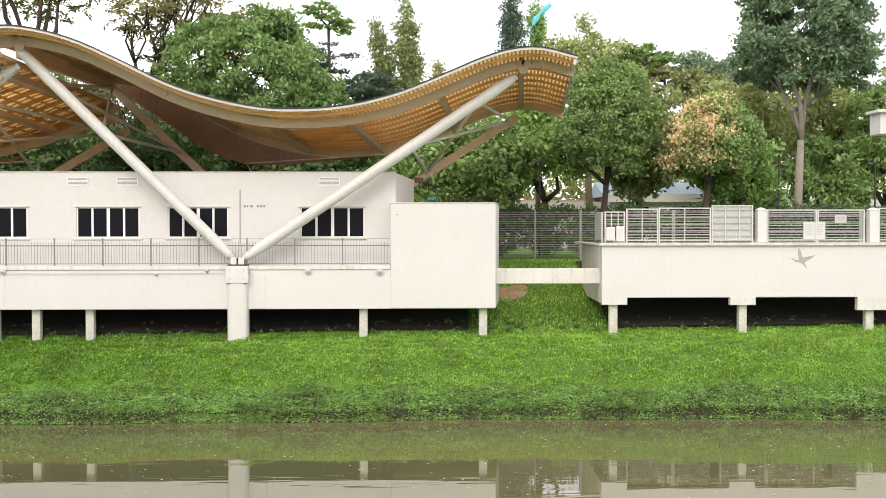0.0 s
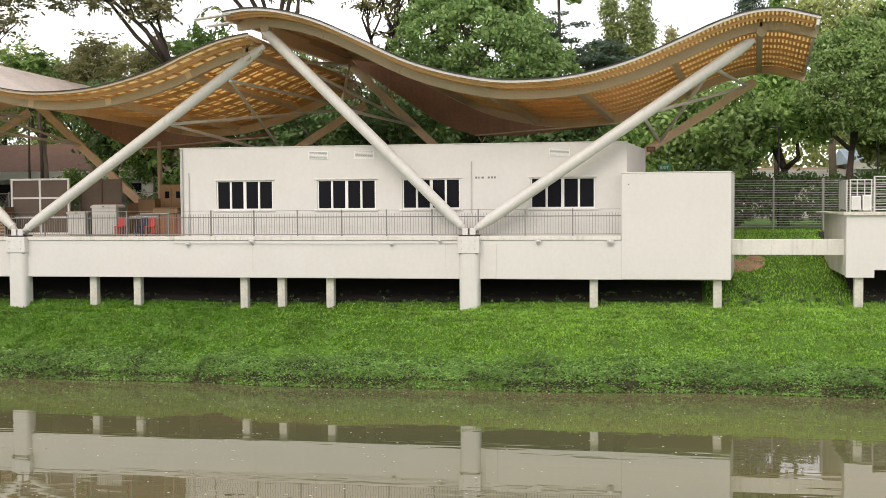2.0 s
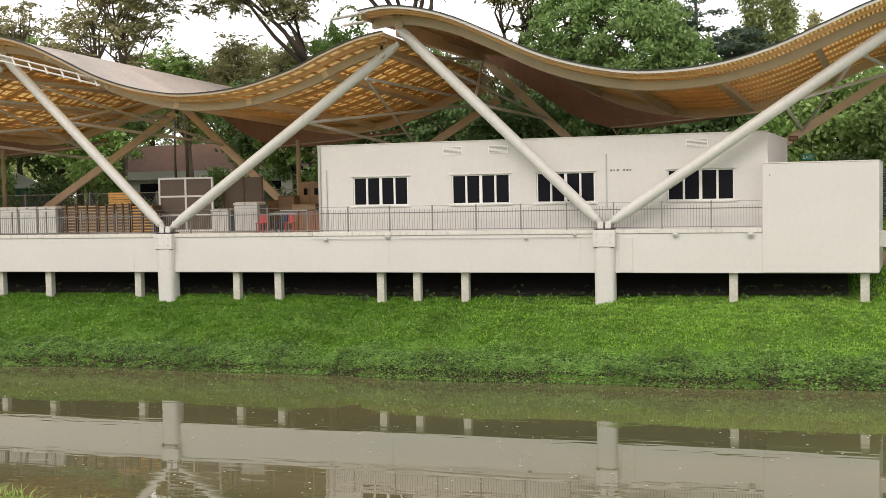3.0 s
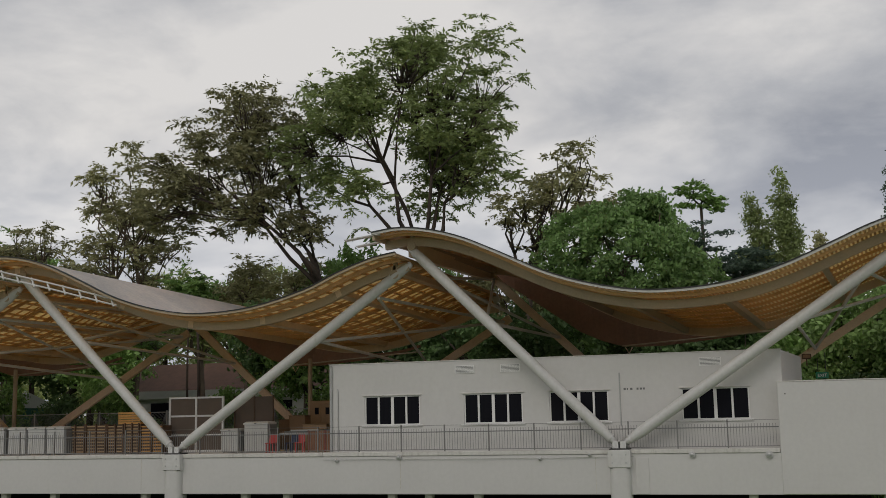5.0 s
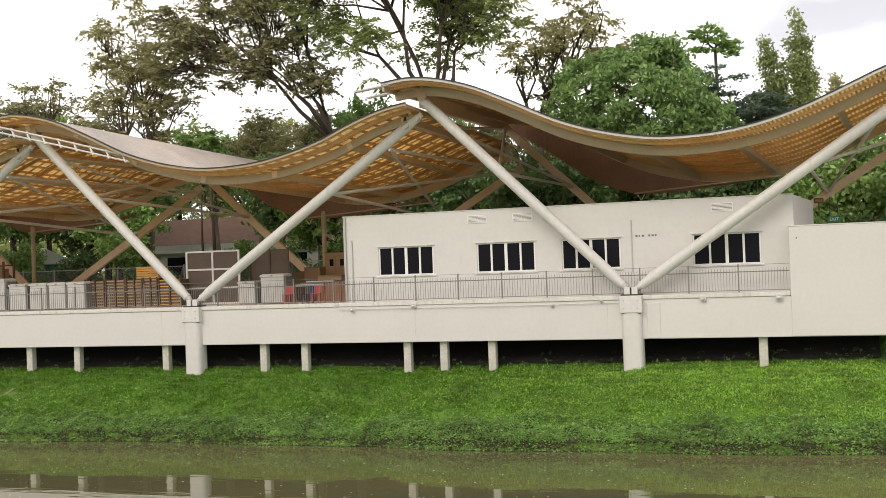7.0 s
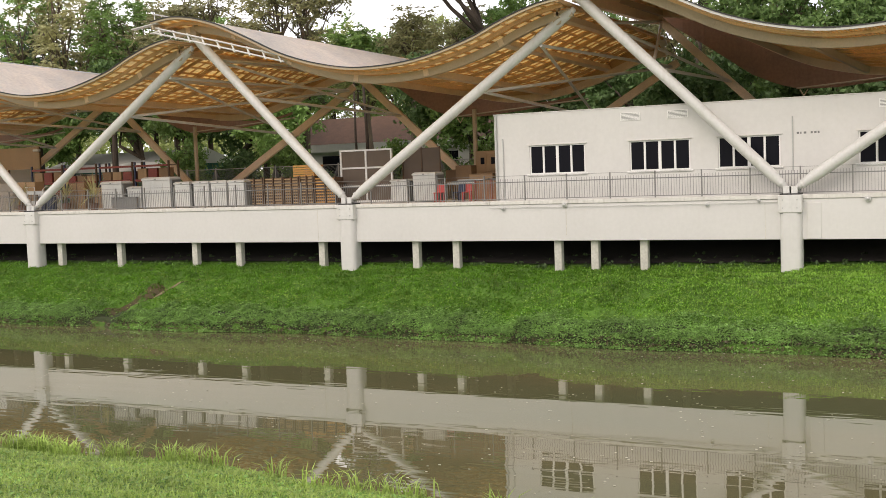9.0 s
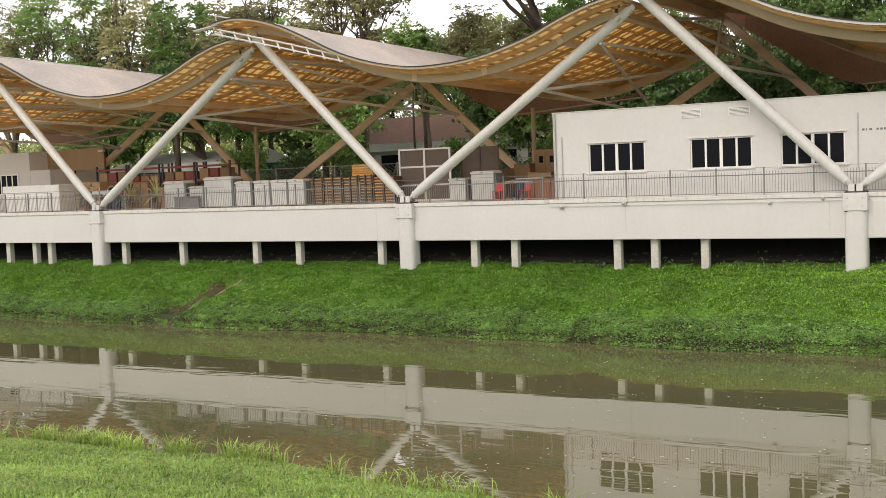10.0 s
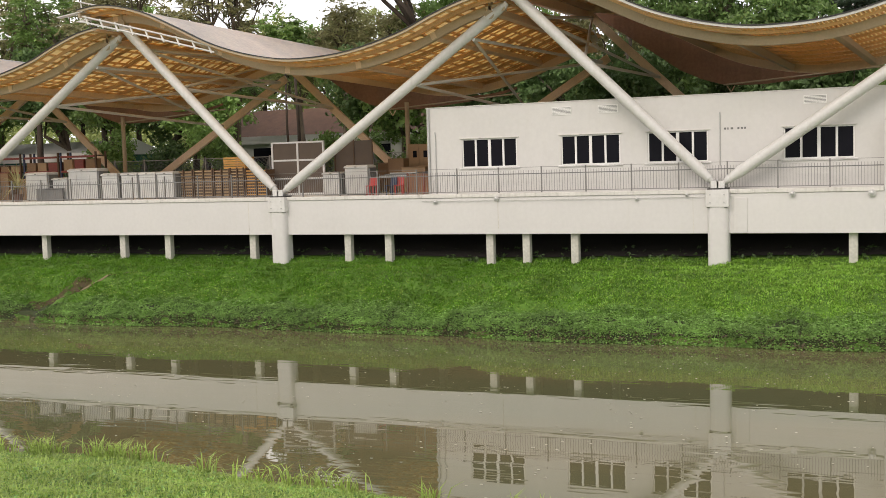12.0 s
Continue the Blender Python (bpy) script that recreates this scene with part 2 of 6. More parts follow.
_patch = _n.new("ShaderNodeMapRange")
_patch.inputs["From Min"].default_value, _patch.inputs["From Max"].default_value = 0.42, 0.62
_patch.inputs["To Min"].default_value, _patch.inputs["To Max"].default_value = 0.22, 1.0
_l.new(_nb.outputs["Fac"], _patch.inputs[0])
_bp = _n.new("ShaderNodeBump")
_bp.inputs["Distance"].default_value = 0.010
_pm = _n.new("ShaderNodeMath")
_pm.operation, _pm.inputs[1].default_value = "MULTIPLY", 0.85
_l.new(_patch.outputs[0], _pm.inputs[0])
_l.new(_pm.outputs[0], _bp.inputs["Strength"])
_l.new(_na.outputs["Fac"], _bp.inputs["Height"])
_l.new(_bp.outputs[0], _b.inputs["Normal"])
_cr = _n.new("ShaderNodeValToRGB")
_cr.color_ramp.elements[0].color, _cr.color_ramp.elements[0].position = (0.112, 0.115, 0.058, 1), 0.35
_cr.color_ramp.elements[1].color, _cr.color_ramp.elements[1].position = (0.155, 0.133, 0.066, 1), 0.7
_l.new(_nc.outputs["Fac"], _cr.inputs[0])
_l.new(_cr.outputs[0], _b.inputs["Base Color"])

# ---- mesh helpers ----


def part(name, bm, material, parent=None, label=""):
    """Links a bmesh as one mesh object, under a thing or a part."""
    me = bpy.data.meshes.new(name)
    bm.to_mesh(me)
    bm.free()
    me.materials.append(material)
    ob = new(name, me)
    if parent is not None:
        ob.parent = parent
    if label:
        ob["label"] = label
    return ob


def thing(name, place, label, category, group="", kind="", turn=0.0):
    ob = new(name)
    ob.empty_display_size = 0.2
    ob.matrix_basis = pose(*place, 0, 0, turn)
    return tagged(ob, label, category, group, kind)


def box(bm, x0, x1, y0, y1, z0, z1, bevel=0.0, skew=0.0):
    """A box; skew shears x along y."""
    vs = [bm.verts.new((x + skew * (y - y0), y, z)) for z in (z0, z1) for y in (y0, y1) for x in (x0, x1)]
    fs = [bm.faces.new([vs[i] for i in q]) for q in ((0, 2, 3, 1), (4, 5, 7, 6), (0, 1, 5, 4), (2, 6, 7, 3), (0, 4, 6, 2), (1, 3, 7, 5))]
    if bevel:
        es = list({e for f in fs for e in f.edges})
        bmesh.ops.bevel(bm, geom=es, offset=bevel, segments=1, affect="EDGES")
    return bm


def boxes(*rows, bevel=0.0, skew=0.0):
    bm = bmesh.new()
    for r in rows:
        box(bm, *r, bevel=bevel, skew=skew)
    return bm


def ring_tube(bm, rings, closed_ends=True):
    """Skins rings of equal point counts into a tube."""
    made = [[bm.verts.new(p) for p in r] for r in rings]
    k = len(made[0])
    for a, b in zip(made, made[1:]):
        for i in range(k):
            bm.faces.new((a[i], a[(i + 1) % k], b[(i + 1) % k], b[i]))
    if closed_ends:
        bm.faces.new(made[0][::-1])
        bm.faces.new(made[-1])
    return bm


def tube(bm, points, radii, sides=10):
    """A round tube through points with a radius for each."""
    pts = [Vector(p) for p in points]
    rings = []
    for i, p in enumerate(pts):
        d = (pts[min(i + 1, len(pts) - 1)] - pts[max(i - 1, 0)]).normalized()
        ref = Vector((0, 0, 1)) if abs(d.z) < 0.95 else Vector((0, 1, 0))
        a = d.cross(ref).normalized()
        b = a.cross(d)
        r = radii[i] if isinstance(radii, (list, tuple)) else radii
        rings.append([p + a * (r * math.cos(2 * math.pi * j / sides)) + b * (r * math.sin(2 * math.pi * j / sides)) for j in range(sides)])
    return ring_tube(bm, rings)


def bar(bm, p, q, w, h):
    """A square bar from p to q, w wide (level) and h deep."""
    p, q = Vector(p), Vector(q)
    d = (q - p).normalized()
    a = d.cross(Vector((0, 0, 1)))
    a = a.normalized() if a.length > 1e-4 else Vector((1, 0, 0))
    b = a.cross(d).normalized()
    rings = [[c + a * sx * w / 2 + b * sy * h / 2 for sx, sy in ((-1, -1), (1, -1), (1, 1), (-1, 1))] for c in (p, q)]
    return ring_tube(bm, rings)


def smooth(ob):
    ob.data.polygons.foreach_set("use_smooth", [True] * len(ob.data.polygons))
    return ob


def fast(name, verts, faces, material, parent=None, label=""):
    """A mesh of many loose polygons from numpy arrays (n x 3 and m x 3 or 4)."""
    me = bpy.data.meshes.new(name)
    verts, faces = np.asarray(verts, np.float32), np.asarray(faces, np.int32)
    m, k = faces.shape
    me.vertices.add(len(verts))
    me.vertices.foreach_set("co", verts.ravel())
    me.loops.add(m * k)
    me.loops.foreach_set("vertex_index", faces.ravel())
    me.polygons.add(m)
    me.polygons.foreach_set("loop_start", np.arange(0, m * k, k, dtype=np.int32))
    me.update(calc_edges=True)
    me.validate()
    me.materials.append(material)
    ob = new(name, me)
    if parent is not None:
        ob.parent = parent
    if label:
        ob["label"] = label
    return ob

# ---- ground, water ----
BAY = 20.42          # from column to column
SKEW = 0.105         # the building's cross lines lean this much to the right per metre of depth
RNG = np.random.default_rng(7)


def bank_shift(x):
    """How far the far bank's edge stands back from its mean line."""
    s = 0.28 * math.sin(x * 0.21 + 0.6) + 0.14 * math.sin(x * 0.63) + 0.02 * x * (x > -5)
    s -= 0.018 * max(0.0, x + 5)
    return s + (0.5 if x < -37.3 else 0.0) * min(1.0, (-37.3 - x) / 0.6)


FAR_Y = [39.9, 40.12, 40.2, 40.6, 41.6, 42.4, 43.2, 44.0, 44.8, 45.6, 46.4, 48.0, 51.0, 55.0, 60.0, 64.0]
FAR_Z = [-0.9, -0.05, 0.28, 0.58, 1.10, 1.50, 1.84, 2.02, 2.07, 2.09, 2.12, 2.5, 3.3, 4.15, 5.0, 5.2]
NEAR_Y = [-30.0, -6.0, 0.0, 3.0, 7.0, 11.0, 15.0, 17.5, 19.0, 19.9, 20.3, 20.8]
NEAR_Z = [5.3, 5.3, 5.2, 4.4, 2.9, 1.95, 1.25, 0.85, 0.55, 0.30, 0.05, -0.9]


def near_edge(x):
    return 0.35 * math.sin(x * 0.35 + 1.0) + 0.15 * math.sin(x * 1.1) + 0.03 * (-18 - x) - 0.1


def ground_z(x, y):
    """Height of the ground sheet, in both banks and on the plain behind."""
    if y < 30:
        z = float(np.interp(y - near_edge(x), NEAR_Y, NEAR_Z))
        lump = 0.06
    else:
        ys = y - bank_shift(x) * max(0.0, min(1.0, (47.5 - y) / 4))
        z = float(np.interp(ys, FAR_Y, FAR_Z))
        if 41.2 < ys < 62:
            rise = max(0.0, min(1.0, (x + 20) / 40)) * 0.42 + (0.10 if x < -18 else 0.0) * min(1.0, (-18 - x) / 3)
            z += rise * max(0.0, min(1.0, (ys - 41.2) / 3.5)) * max(0.0, min(1.0, (62 - ys) / 10))
        lump = 0.07
        # the shallow drain that runs down the bank
        for xc, w, dp, lean in ((-37.85, 0.8, 0.75, 0.85), (-17.7, 0.7, 0.36, 0.05)):
            d = x - (xc + lean * (ys - 41))
            d *= 1.7 if d > 0 and lean > 0.5 else 1.0
            if 40.4 < ys < 46:
                z -= dp * math.exp(-(d / w) ** 2) * max(0.0, min(1.0, (46 - ys) / 3))
    if abs(x) < 70 and 40.2 < y < 46.5:
        z += 0.09 * noise.noise((x * 0.13, y * 2.1, 3.0)) + 0.13 * noise.noise((x * 0.7, y * 1.3, 7.0)) + 0.05 * noise.noise((x * 3.1, y * 3.6, 2.0))
    if abs(x) < 90 and y < 60:
        z += lump * noise.noise((x * 0.55, y * 0.8, 0.0)) + lump * 0.6 * noise.noise((x * 1.9, y * 1.9, 4.0))
    return z


xs = [-3000, -900, -300, -150, -100] + list(np.arange(-80, -40.1, 0.4)) + list(np.arange(-40, -33.1, 0.14)) + list(np.arange(-33, 36.1, 0.4)) + [45, 60, 90, 150, 300, 900, 3000]
ys = [-3000, -800, -200, -60] + NEAR_Y + [21.5, 30, 39.5] + list(np.arange(40.1, 47.6, 0.22)) + list(np.arange(48, 65, 1.2)) + [70, 80, 100, 140, 200, 400, 1000, 3500]
ys = sorted(set(float(y) for y in ys) | set(np.arange(11.5, 20.9, 0.35).tolist()))
gv = []
for y in ys:
    for x in xs:
        z = -0.9 if 20.9 < y < 40.0 else ground_z(x, y)
        gv.append((x, y, z))
nx = len(xs)
gf = [(j * nx + i, j * nx + i + 1, (j + 1) * nx + i + 1, (j + 1) * nx + i) for j in range(len(ys) - 1) for i in range(nx - 1)]
ground = smooth(fast("ground", gv, gf, M_GROUND))
# bare soil under the deck, a sheet just over the ground, coloured near-black for shade
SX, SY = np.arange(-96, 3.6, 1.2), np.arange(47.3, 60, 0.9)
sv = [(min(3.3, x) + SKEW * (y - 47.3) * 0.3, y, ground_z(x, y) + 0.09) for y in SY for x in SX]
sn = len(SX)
tagged(smooth(fast("soil", sv, [(j * sn + i, j * sn + i + 1, (j + 1) * sn + i + 1, (j + 1) * sn + i) for j in range(len(SY) - 1) for i in range(sn - 1)], M_SOIL_SHADE)), "bare soil under the deck, its colour darkened for the shade", "soil", kind="structure")
# the same soil under the platform, its shade also put into the colour
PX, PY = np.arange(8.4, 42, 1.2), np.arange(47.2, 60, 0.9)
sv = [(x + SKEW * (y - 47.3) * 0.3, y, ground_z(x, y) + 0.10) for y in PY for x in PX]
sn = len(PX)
tagged(smooth(fast("soil", sv, [(j * sn + i, j * sn + i + 1, (j + 1) * sn + i + 1, (j + 1) * sn + i) for j in range(len(PY) - 1) for i in range(sn - 1)], M_SOIL_SHADE)), "bare soil under the platform, its colour darkened for the shade", "soil", kind="structure")
# dark sheet under the creeping weeds at the bank's foot: shade between leaves, as colour
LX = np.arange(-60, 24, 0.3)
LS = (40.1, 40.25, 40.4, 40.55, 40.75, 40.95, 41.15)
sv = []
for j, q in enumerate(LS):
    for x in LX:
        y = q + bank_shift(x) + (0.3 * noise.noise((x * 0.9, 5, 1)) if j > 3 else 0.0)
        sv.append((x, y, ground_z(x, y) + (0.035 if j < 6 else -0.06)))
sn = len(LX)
tagged(smooth(fast("leaf_litter", sv, [(j * sn + i, j * sn + i + 1, (j + 1) * sn + i + 1, (j + 1) * sn + i) for j in range(len(LS) - 1) for i in range(sn - 1)], M_WEED_SHADE)), "dark sheet under the creeping weeds, standing in for the shade between leaves", "soil", kind="structure")
tagged(ground, "grassy canal banks and level ground behind the building", "ground", kind="structure")

bm = bmesh.new()
vs = [bm.verts.new(p) for p in ((-1500, 19.0, 0), (1500, 19.0, 0), (1500, 41.8, 0), (-1500, 41.8, 0))]
bm.faces.new(vs)
tagged(part("water", bm, M_WATER), "still murky green-brown canal water with faint ripples", "water", kind="structure")

# ---- deck on piles ----
deck = thing("deck", (0, 46.3, 3.56), "long white painted concrete deck raised on short piles", "deck", kind="structure")
part("slab", boxes((-100, 3.47, 0, 0.35, 0, 1.62), (-100, 3.47, 0.35, 20, 1.42, 1.74), bevel=0.015), M_WALL, deck)
part("soffit", boxes((-100, 3.3, 0.36, 20, 1.2, 1.41)), M_SOFFIT, deck, "dark concrete underside")
part("coping", boxes((-100, -20.3, -0.05, 0.42, 1.625, 1.80), (-20.29, -0.9, -0.045, 0.42, 1.625, 1.80), bevel=0.02), M_WALL_DIRTY, deck, "weathered white coping")
part("pilaster", boxes((-6.55, -6.02, -0.035, 0.1, 0.02, 1.46), bevel=0.01), M_WALL, deck)
part("expansion_joint", boxes((-16.70, -16.67, -0.006, 0.0, 0.25, 1.5), (-29.5, -29.48, -0.006, 0.0, 0.05, 1.6), (-8.2, -8.18, -0.006, 0, 0.02, 1.5)), M_COPING, deck)
bm = bmesh.new()
tube(bm, [(-20.3, -0.07, 1.50), (-12, -0.07, 1.49), (-6.6, -0.07, 1.52)], 0.013, 6)
part("conduit", bm, M_GALV, deck)

block = thing("end_block", (0, 46.25, 3.58), "plain white painted solid concrete end block of the deck", "wall block", kind="structure")
part("wall", boxes((-0.88, 3.47, 0, 4.6, 0, 4.33), bevel=0.02, skew=SKEW), M_WALL, block)
part("cap", boxes((-0.90, 3.49, -0.01, 4.62, 4.332, 4.38), bevel=0.01, skew=SKEW), M_WALL_DIRTY, block)
part("weep_hole", boxes((-0.62, -0.57, -0.004, 0.0, 3.85, 3.90)), M_DARK, block)

pile = thing("pile", (0, 46.75, 1.4), "short square concrete pile under the deck", "pile", "piles under the deck", "structure")
part("shaft", boxes((-0.17, 0.17, -0.17, 0.17, 0, 2.55), bevel=0.02), M_PILE, pile)
PILES = [x - 0.12 * (x < -5) for x in (-80.2, -75.3, -61.5, -58.6, -56.2, -53.9, -52.6, -46.6, -42.3, -37.2, -34.4, -29.4, -24.2, -22.1, -17.1, -15.4, -13.2, -2.02, 2.97)]
pile.matrix_basis = pose(PILES[0], 46.75, 1.5)
for x in PILES[1:]:
    copy_thing(pile, pose(x, 46.75, 1.5))
for x in PILES:
    for row in (51.5, 56.0):
        copy_thing(pile, pose(x + SKEW * (row - 46.75), row, 2.35))

# ---- link beam in the gap and the platform beside it ----
link = thing("link_beam", (3.5, 47.0, 4.55), "white painted concrete link beam with dark patches", "beam", kind="structure")
part("beam", boxes((0.0, 4.55, 0, 0.45, 0, 0.64), bevel=0.02), M_WALL_DIRTY, link)

plat = thing("platform", (7.9, 46.3, 3.7), "white painted concrete platform on piles with a stained coping", "platform", kind="structure")
bm = boxes((0, 40, 0, 0.3, 0.30, 2.45), (0, 1.06, 0, 0.3, 0.0, 0.30), (5.38, 6.45, 0, 0.3, -0.02, 0.30), (10.75, 12.2, 0, 0.3, -0.25, 0.30))
part("front_wall", bm, M_WALL, plat)
bm = boxes((-0.0, 0.3, 0.3, 7.5, 0.05, 2.45), skew=SKEW * 0.4)
part("side_wall", bm, M_WALL_DIRTY, plat)
part("corbel", boxes((5.4, 6.43, -0.015, 0.0, -0.02, 0.28), (10.77, 12.18, -0.015, 0.0, -0.25, 0.28), bevel=0.0), M_WALL_DIRTY, plat, "stained corbel")
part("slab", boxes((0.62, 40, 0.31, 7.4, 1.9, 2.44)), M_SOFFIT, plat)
part("coping", boxes((-0.12, 40, -0.12, 0.36, 2.452, 2.58), (-0.06, 0.36, 0.362, 7.6, 2.452, 2.54), bevel=0.02), M_COPING, plat, "dark-stained concrete coping")
part("drip_band", boxes((6.5, 10.7, -0.004, 0.0, 0.31, 0.36)), M_COPING, plat)
for x in (8.42, 13.87, 19.25, 24.6):
    copy_thing(pile, pose(x, 46.65, 1.55))
    copy_thing(pile, pose(x + 0.3, 52.0, 2.3))

bird = bmesh.new()
OUT = [(0, 0.50), (0.09, 0.53), (0.16, 0.49), (0.20, 0.42), (0.36, 0.46), (0.30, 0.72), (0.33, 0.98), (0.40, 0.90), (0.50, 0.55), (0.72, 0.60), (1.0, 0.66), (0.86, 0.52), (0.66, 0.40), (0.56, 0.30), (0.68, 0.06), (0.66, 0.05), (0.50, 0.26), (0.36, 0.34), (0.18, 0.37), (0.14, 0.44), (0.09, 0.49)]
f = bird.faces.new([bird.verts.new((x * 1.05, 0, z * 0.92)) for x, z in OUT])
ex = bmesh.ops.extrude_face_region(bird, geom=[f])
bmesh.ops.translate(bird, verts=[v for v in ex["geom"] if isinstance(v, bmesh.types.BMVert)], vec=(0, -0.012, 0))
bmesh.ops.recalc_face_normals(bird, faces=bird.faces)
bo = part("bird_relief", bird, M_BIRD)
bo.matrix_basis = pose(15.80, 46.297, 5.15)
tagged(bo, "grey flat flying heron relief on the white platform wall", "wall relief")

# ---- the hut ----
HX0, HX1, HY, HZ0, HZ1 = -20.31, -0.68, 47.1, 5.3, 9.23
hut = thing("hut", (0, 0, 0), "long single-storey white rendered hut standing on the deck", "hut", kind="structure")
WIN = [(-18.62, -16.01), (-13.99, -11.37), (-10.20, -7.68), (-4.68, -1.98)]
WZ0, WZ1 = 6.50, 7.79
edges = [HX0] + [e for w in WIN for e in w] + [HX1]
rows = [(edges[i], edges[i + 1], HY, HY + 0.2, a, b) for i in range(0, len(edges), 2) for a, b in ((HZ0, WZ0), (WZ0, WZ1), (WZ1, HZ1))]
rows += [(a, b, HY, HY + 0.2, HZ0, WZ0) for a, b in WIN] + [(a, b, HY, HY + 0.2, WZ1, HZ1) for a, b in WIN]
bm = boxes(*rows)
bmesh.ops.remove_doubles(bm, verts=bm.verts, dist=1e-4)
part("front_wall", bm, M_WALL, hut)
part("side_wall", boxes((HX0, HX0 + 0.2, HY + 0.2, 54.6, HZ0, HZ1), skew=SKEW), M_WALL, hut)
part("side_wall", boxes((HX1 - 0.2, HX1, HY + 0.2, 54.6, HZ0, HZ1), skew=SKEW), M_WALL, hut)
part("back_wall", boxes((HX0 + 0.8, HX1 + 0.78, 54.6, 54.8, HZ0, HZ1)), M_WALL, hut)
part("roof", boxes((HX0 + 0.22, HX1 - 0.22, HY + 0.21, 54.58, 9.02, 9.14), skew=SKEW), M_COPING, hut, "flat grey concrete roof")
part("parapet_cap", boxes((HX0 - 0.03, HX1 + 0.03, HY - 0.03, HY + 0.23, HZ1 + 0.002, HZ1 + 0.04)), M_WALL_DIRTY, hut)
part("inner_floor", boxes((HX0 + 0.21, HX1 - 0.21, HY + 0.21, 54.5, HZ0 + 0.003, HZ0 + 0.04), skew=SKEW), M_ROOM, hut)
bm = bmesh.new()
tube(bm, [(HX0 + 0.10, HY - 0.06, 5.3), (HX0 + 0.10, HY - 0.06, 9.2)], 0.05, 8)
part("downpipe", bm, M_GALV, hut, "grey rainwater downpipe")
bm = bmesh.new()
tube(bm, [(HX0 + 0.42, HY - 0.04, 5.3), (HX0 + 0.42, HY - 0.04, 8.0), (HX0 + 0.40, HY - 0.04, 8.15)], 0.025, 6)
part("conduit", bm, M_GALV, hut)
bm = bmesh.new()
tube(bm, [(-7.19, HY - 0.03, 6.3), (-7.19, HY - 0.03, 8.5)], 0.025, 6)
part("conduit", bm, M_GALV, hut)
part("side_pilaster", boxes((HX1 + 0.16, HX1 + 0.30, HY + 3.5, HY + 3.7, 7.9, 9.3)), M_WALL, hut)
part("worn_lettering", boxes(*[(-7.03 + i * 0.135, -7.03 + i * 0.135 + w, HY - 0.006, HY, 7.775, 7.86) for i, w in enumerate((0.09, 0.05, 0.10, 0.0, 0.08, 0.09, 0.07)) if w]), M_GREYDK, hut, "row of faded dark marks")

for k, (a, b) in enumerate(WIN):
    w = thing("window", (a, HY, WZ0), "white-framed four-pane window with black tinted glass", "window", "windows of the white hut", "structure")
    W, Hh = b - a, WZ1 - WZ0
    bm = boxes((0.003, W - 0.003, 0.04, 0.12, 0.003, 0.055), (0.003, W - 0.003, 0.04, 0.12, Hh - 0.055, Hh - 0.003), (0.003, 0.06, 0.041, 0.119, 0.055, Hh - 0.055), (W - 0.06, W - 0.003, 0.041, 0.119, 0.055, Hh - 0.055), bevel=0.004)
    part("frame", bm, M_WHITEFRAME, w)
    for i, mw in ((1, 0.085), (2, 0.13), (3, 0.085)):
        part("mullion", boxes((W * i / 4 - mw / 2, W * i / 4 + mw / 2, 0.038, 0.118, 0.056, Hh - 0.056)), M_WHITEFRAME, w)
    for i in range(4):
        part("pane", boxes((W * i / 4 + 0.05, W * (i + 1) / 4 - 0.05, 0.075, 0.085, 0.05, Hh - 0.05)), M_GLASS, w)
    part("sill", boxes((-0.12, W + 0.12, -0.07, 0.06, -0.07, 0.0), bevel=0.008), M_WHITEFRAME, w)
    part("hood", boxes((-0.09, W + 0.09, -0.05, 0.03, Hh, Hh + 0.05), bevel=0.006), M_WALL_DIRTY, w)

vent = thing("wall_vent", (-14.36, HY, 8.68), "white louvred vent high on the hut wall", "vent", "wall vents", "structure")
part("frame", boxes((0, 0.88, -0.03, -0.002, 0, 0.03), (0, 0.88, -0.03, -0.002, 0.31, 0.34), (0, 0.03, -0.03, -0.002, 0.031, 0.309), (0.85, 0.88, -0.03, -0.002, 0.031, 0.309)), M_WHITEFRAME, vent)
# dark plate for the shadow lines between the louvres
part("backing", boxes((0.03, 0.85, -0.006, -0.002, 0.031, 0.309)), M_GREYDK, vent)
for i in range(5):
    bm = boxes((0.031, 0.849, -0.028, -0.012, 0.042 + i * 0.054, 0.075 + i * 0.054))
    part("slat", bm, M_WHITEFRAME, vent)
for x in (-12.31, -3.90):
    copy_thing(vent, pose(x, HY, 8.68))

for x, z, r in ((-19.64, 5.03, 0.10), (-16.72, 5.14, 0.12), (-10.5, 5.02, 0.08), (-8.42, 5.16, 0.07), (-4.28, 5.14, 0.13), (-1.33, 5.12, 0.15)):
    lp = thing("bulkhead_lamp", (x, 46.26, z), "small round grey bulkhead lamp fixed to the deck wall", "wall lamp", "lamps along the deck wall")
    bm = bmesh.new()
    tube(bm, [(0, 0.0, 0), (0, -0.06, 0), (0, -0.08, 0)], [r, r, r * 0.7], 14)
    housing = part("housing", bm, M_GREYBIN, lp)
    bm = bmesh.new()
    tube(bm, [(0, -0.081, 0), (0, -0.12, 0), (0, -0.135, 0)], [r * 0.65, r * 0.5, r * 0.2], 12)
    part("lens", bm, M_GALV, housing, "frosted lens")

# ---- front columns and slanting struts ----
NODES = [-7.17 - 20.57 * k for k in range(5)]


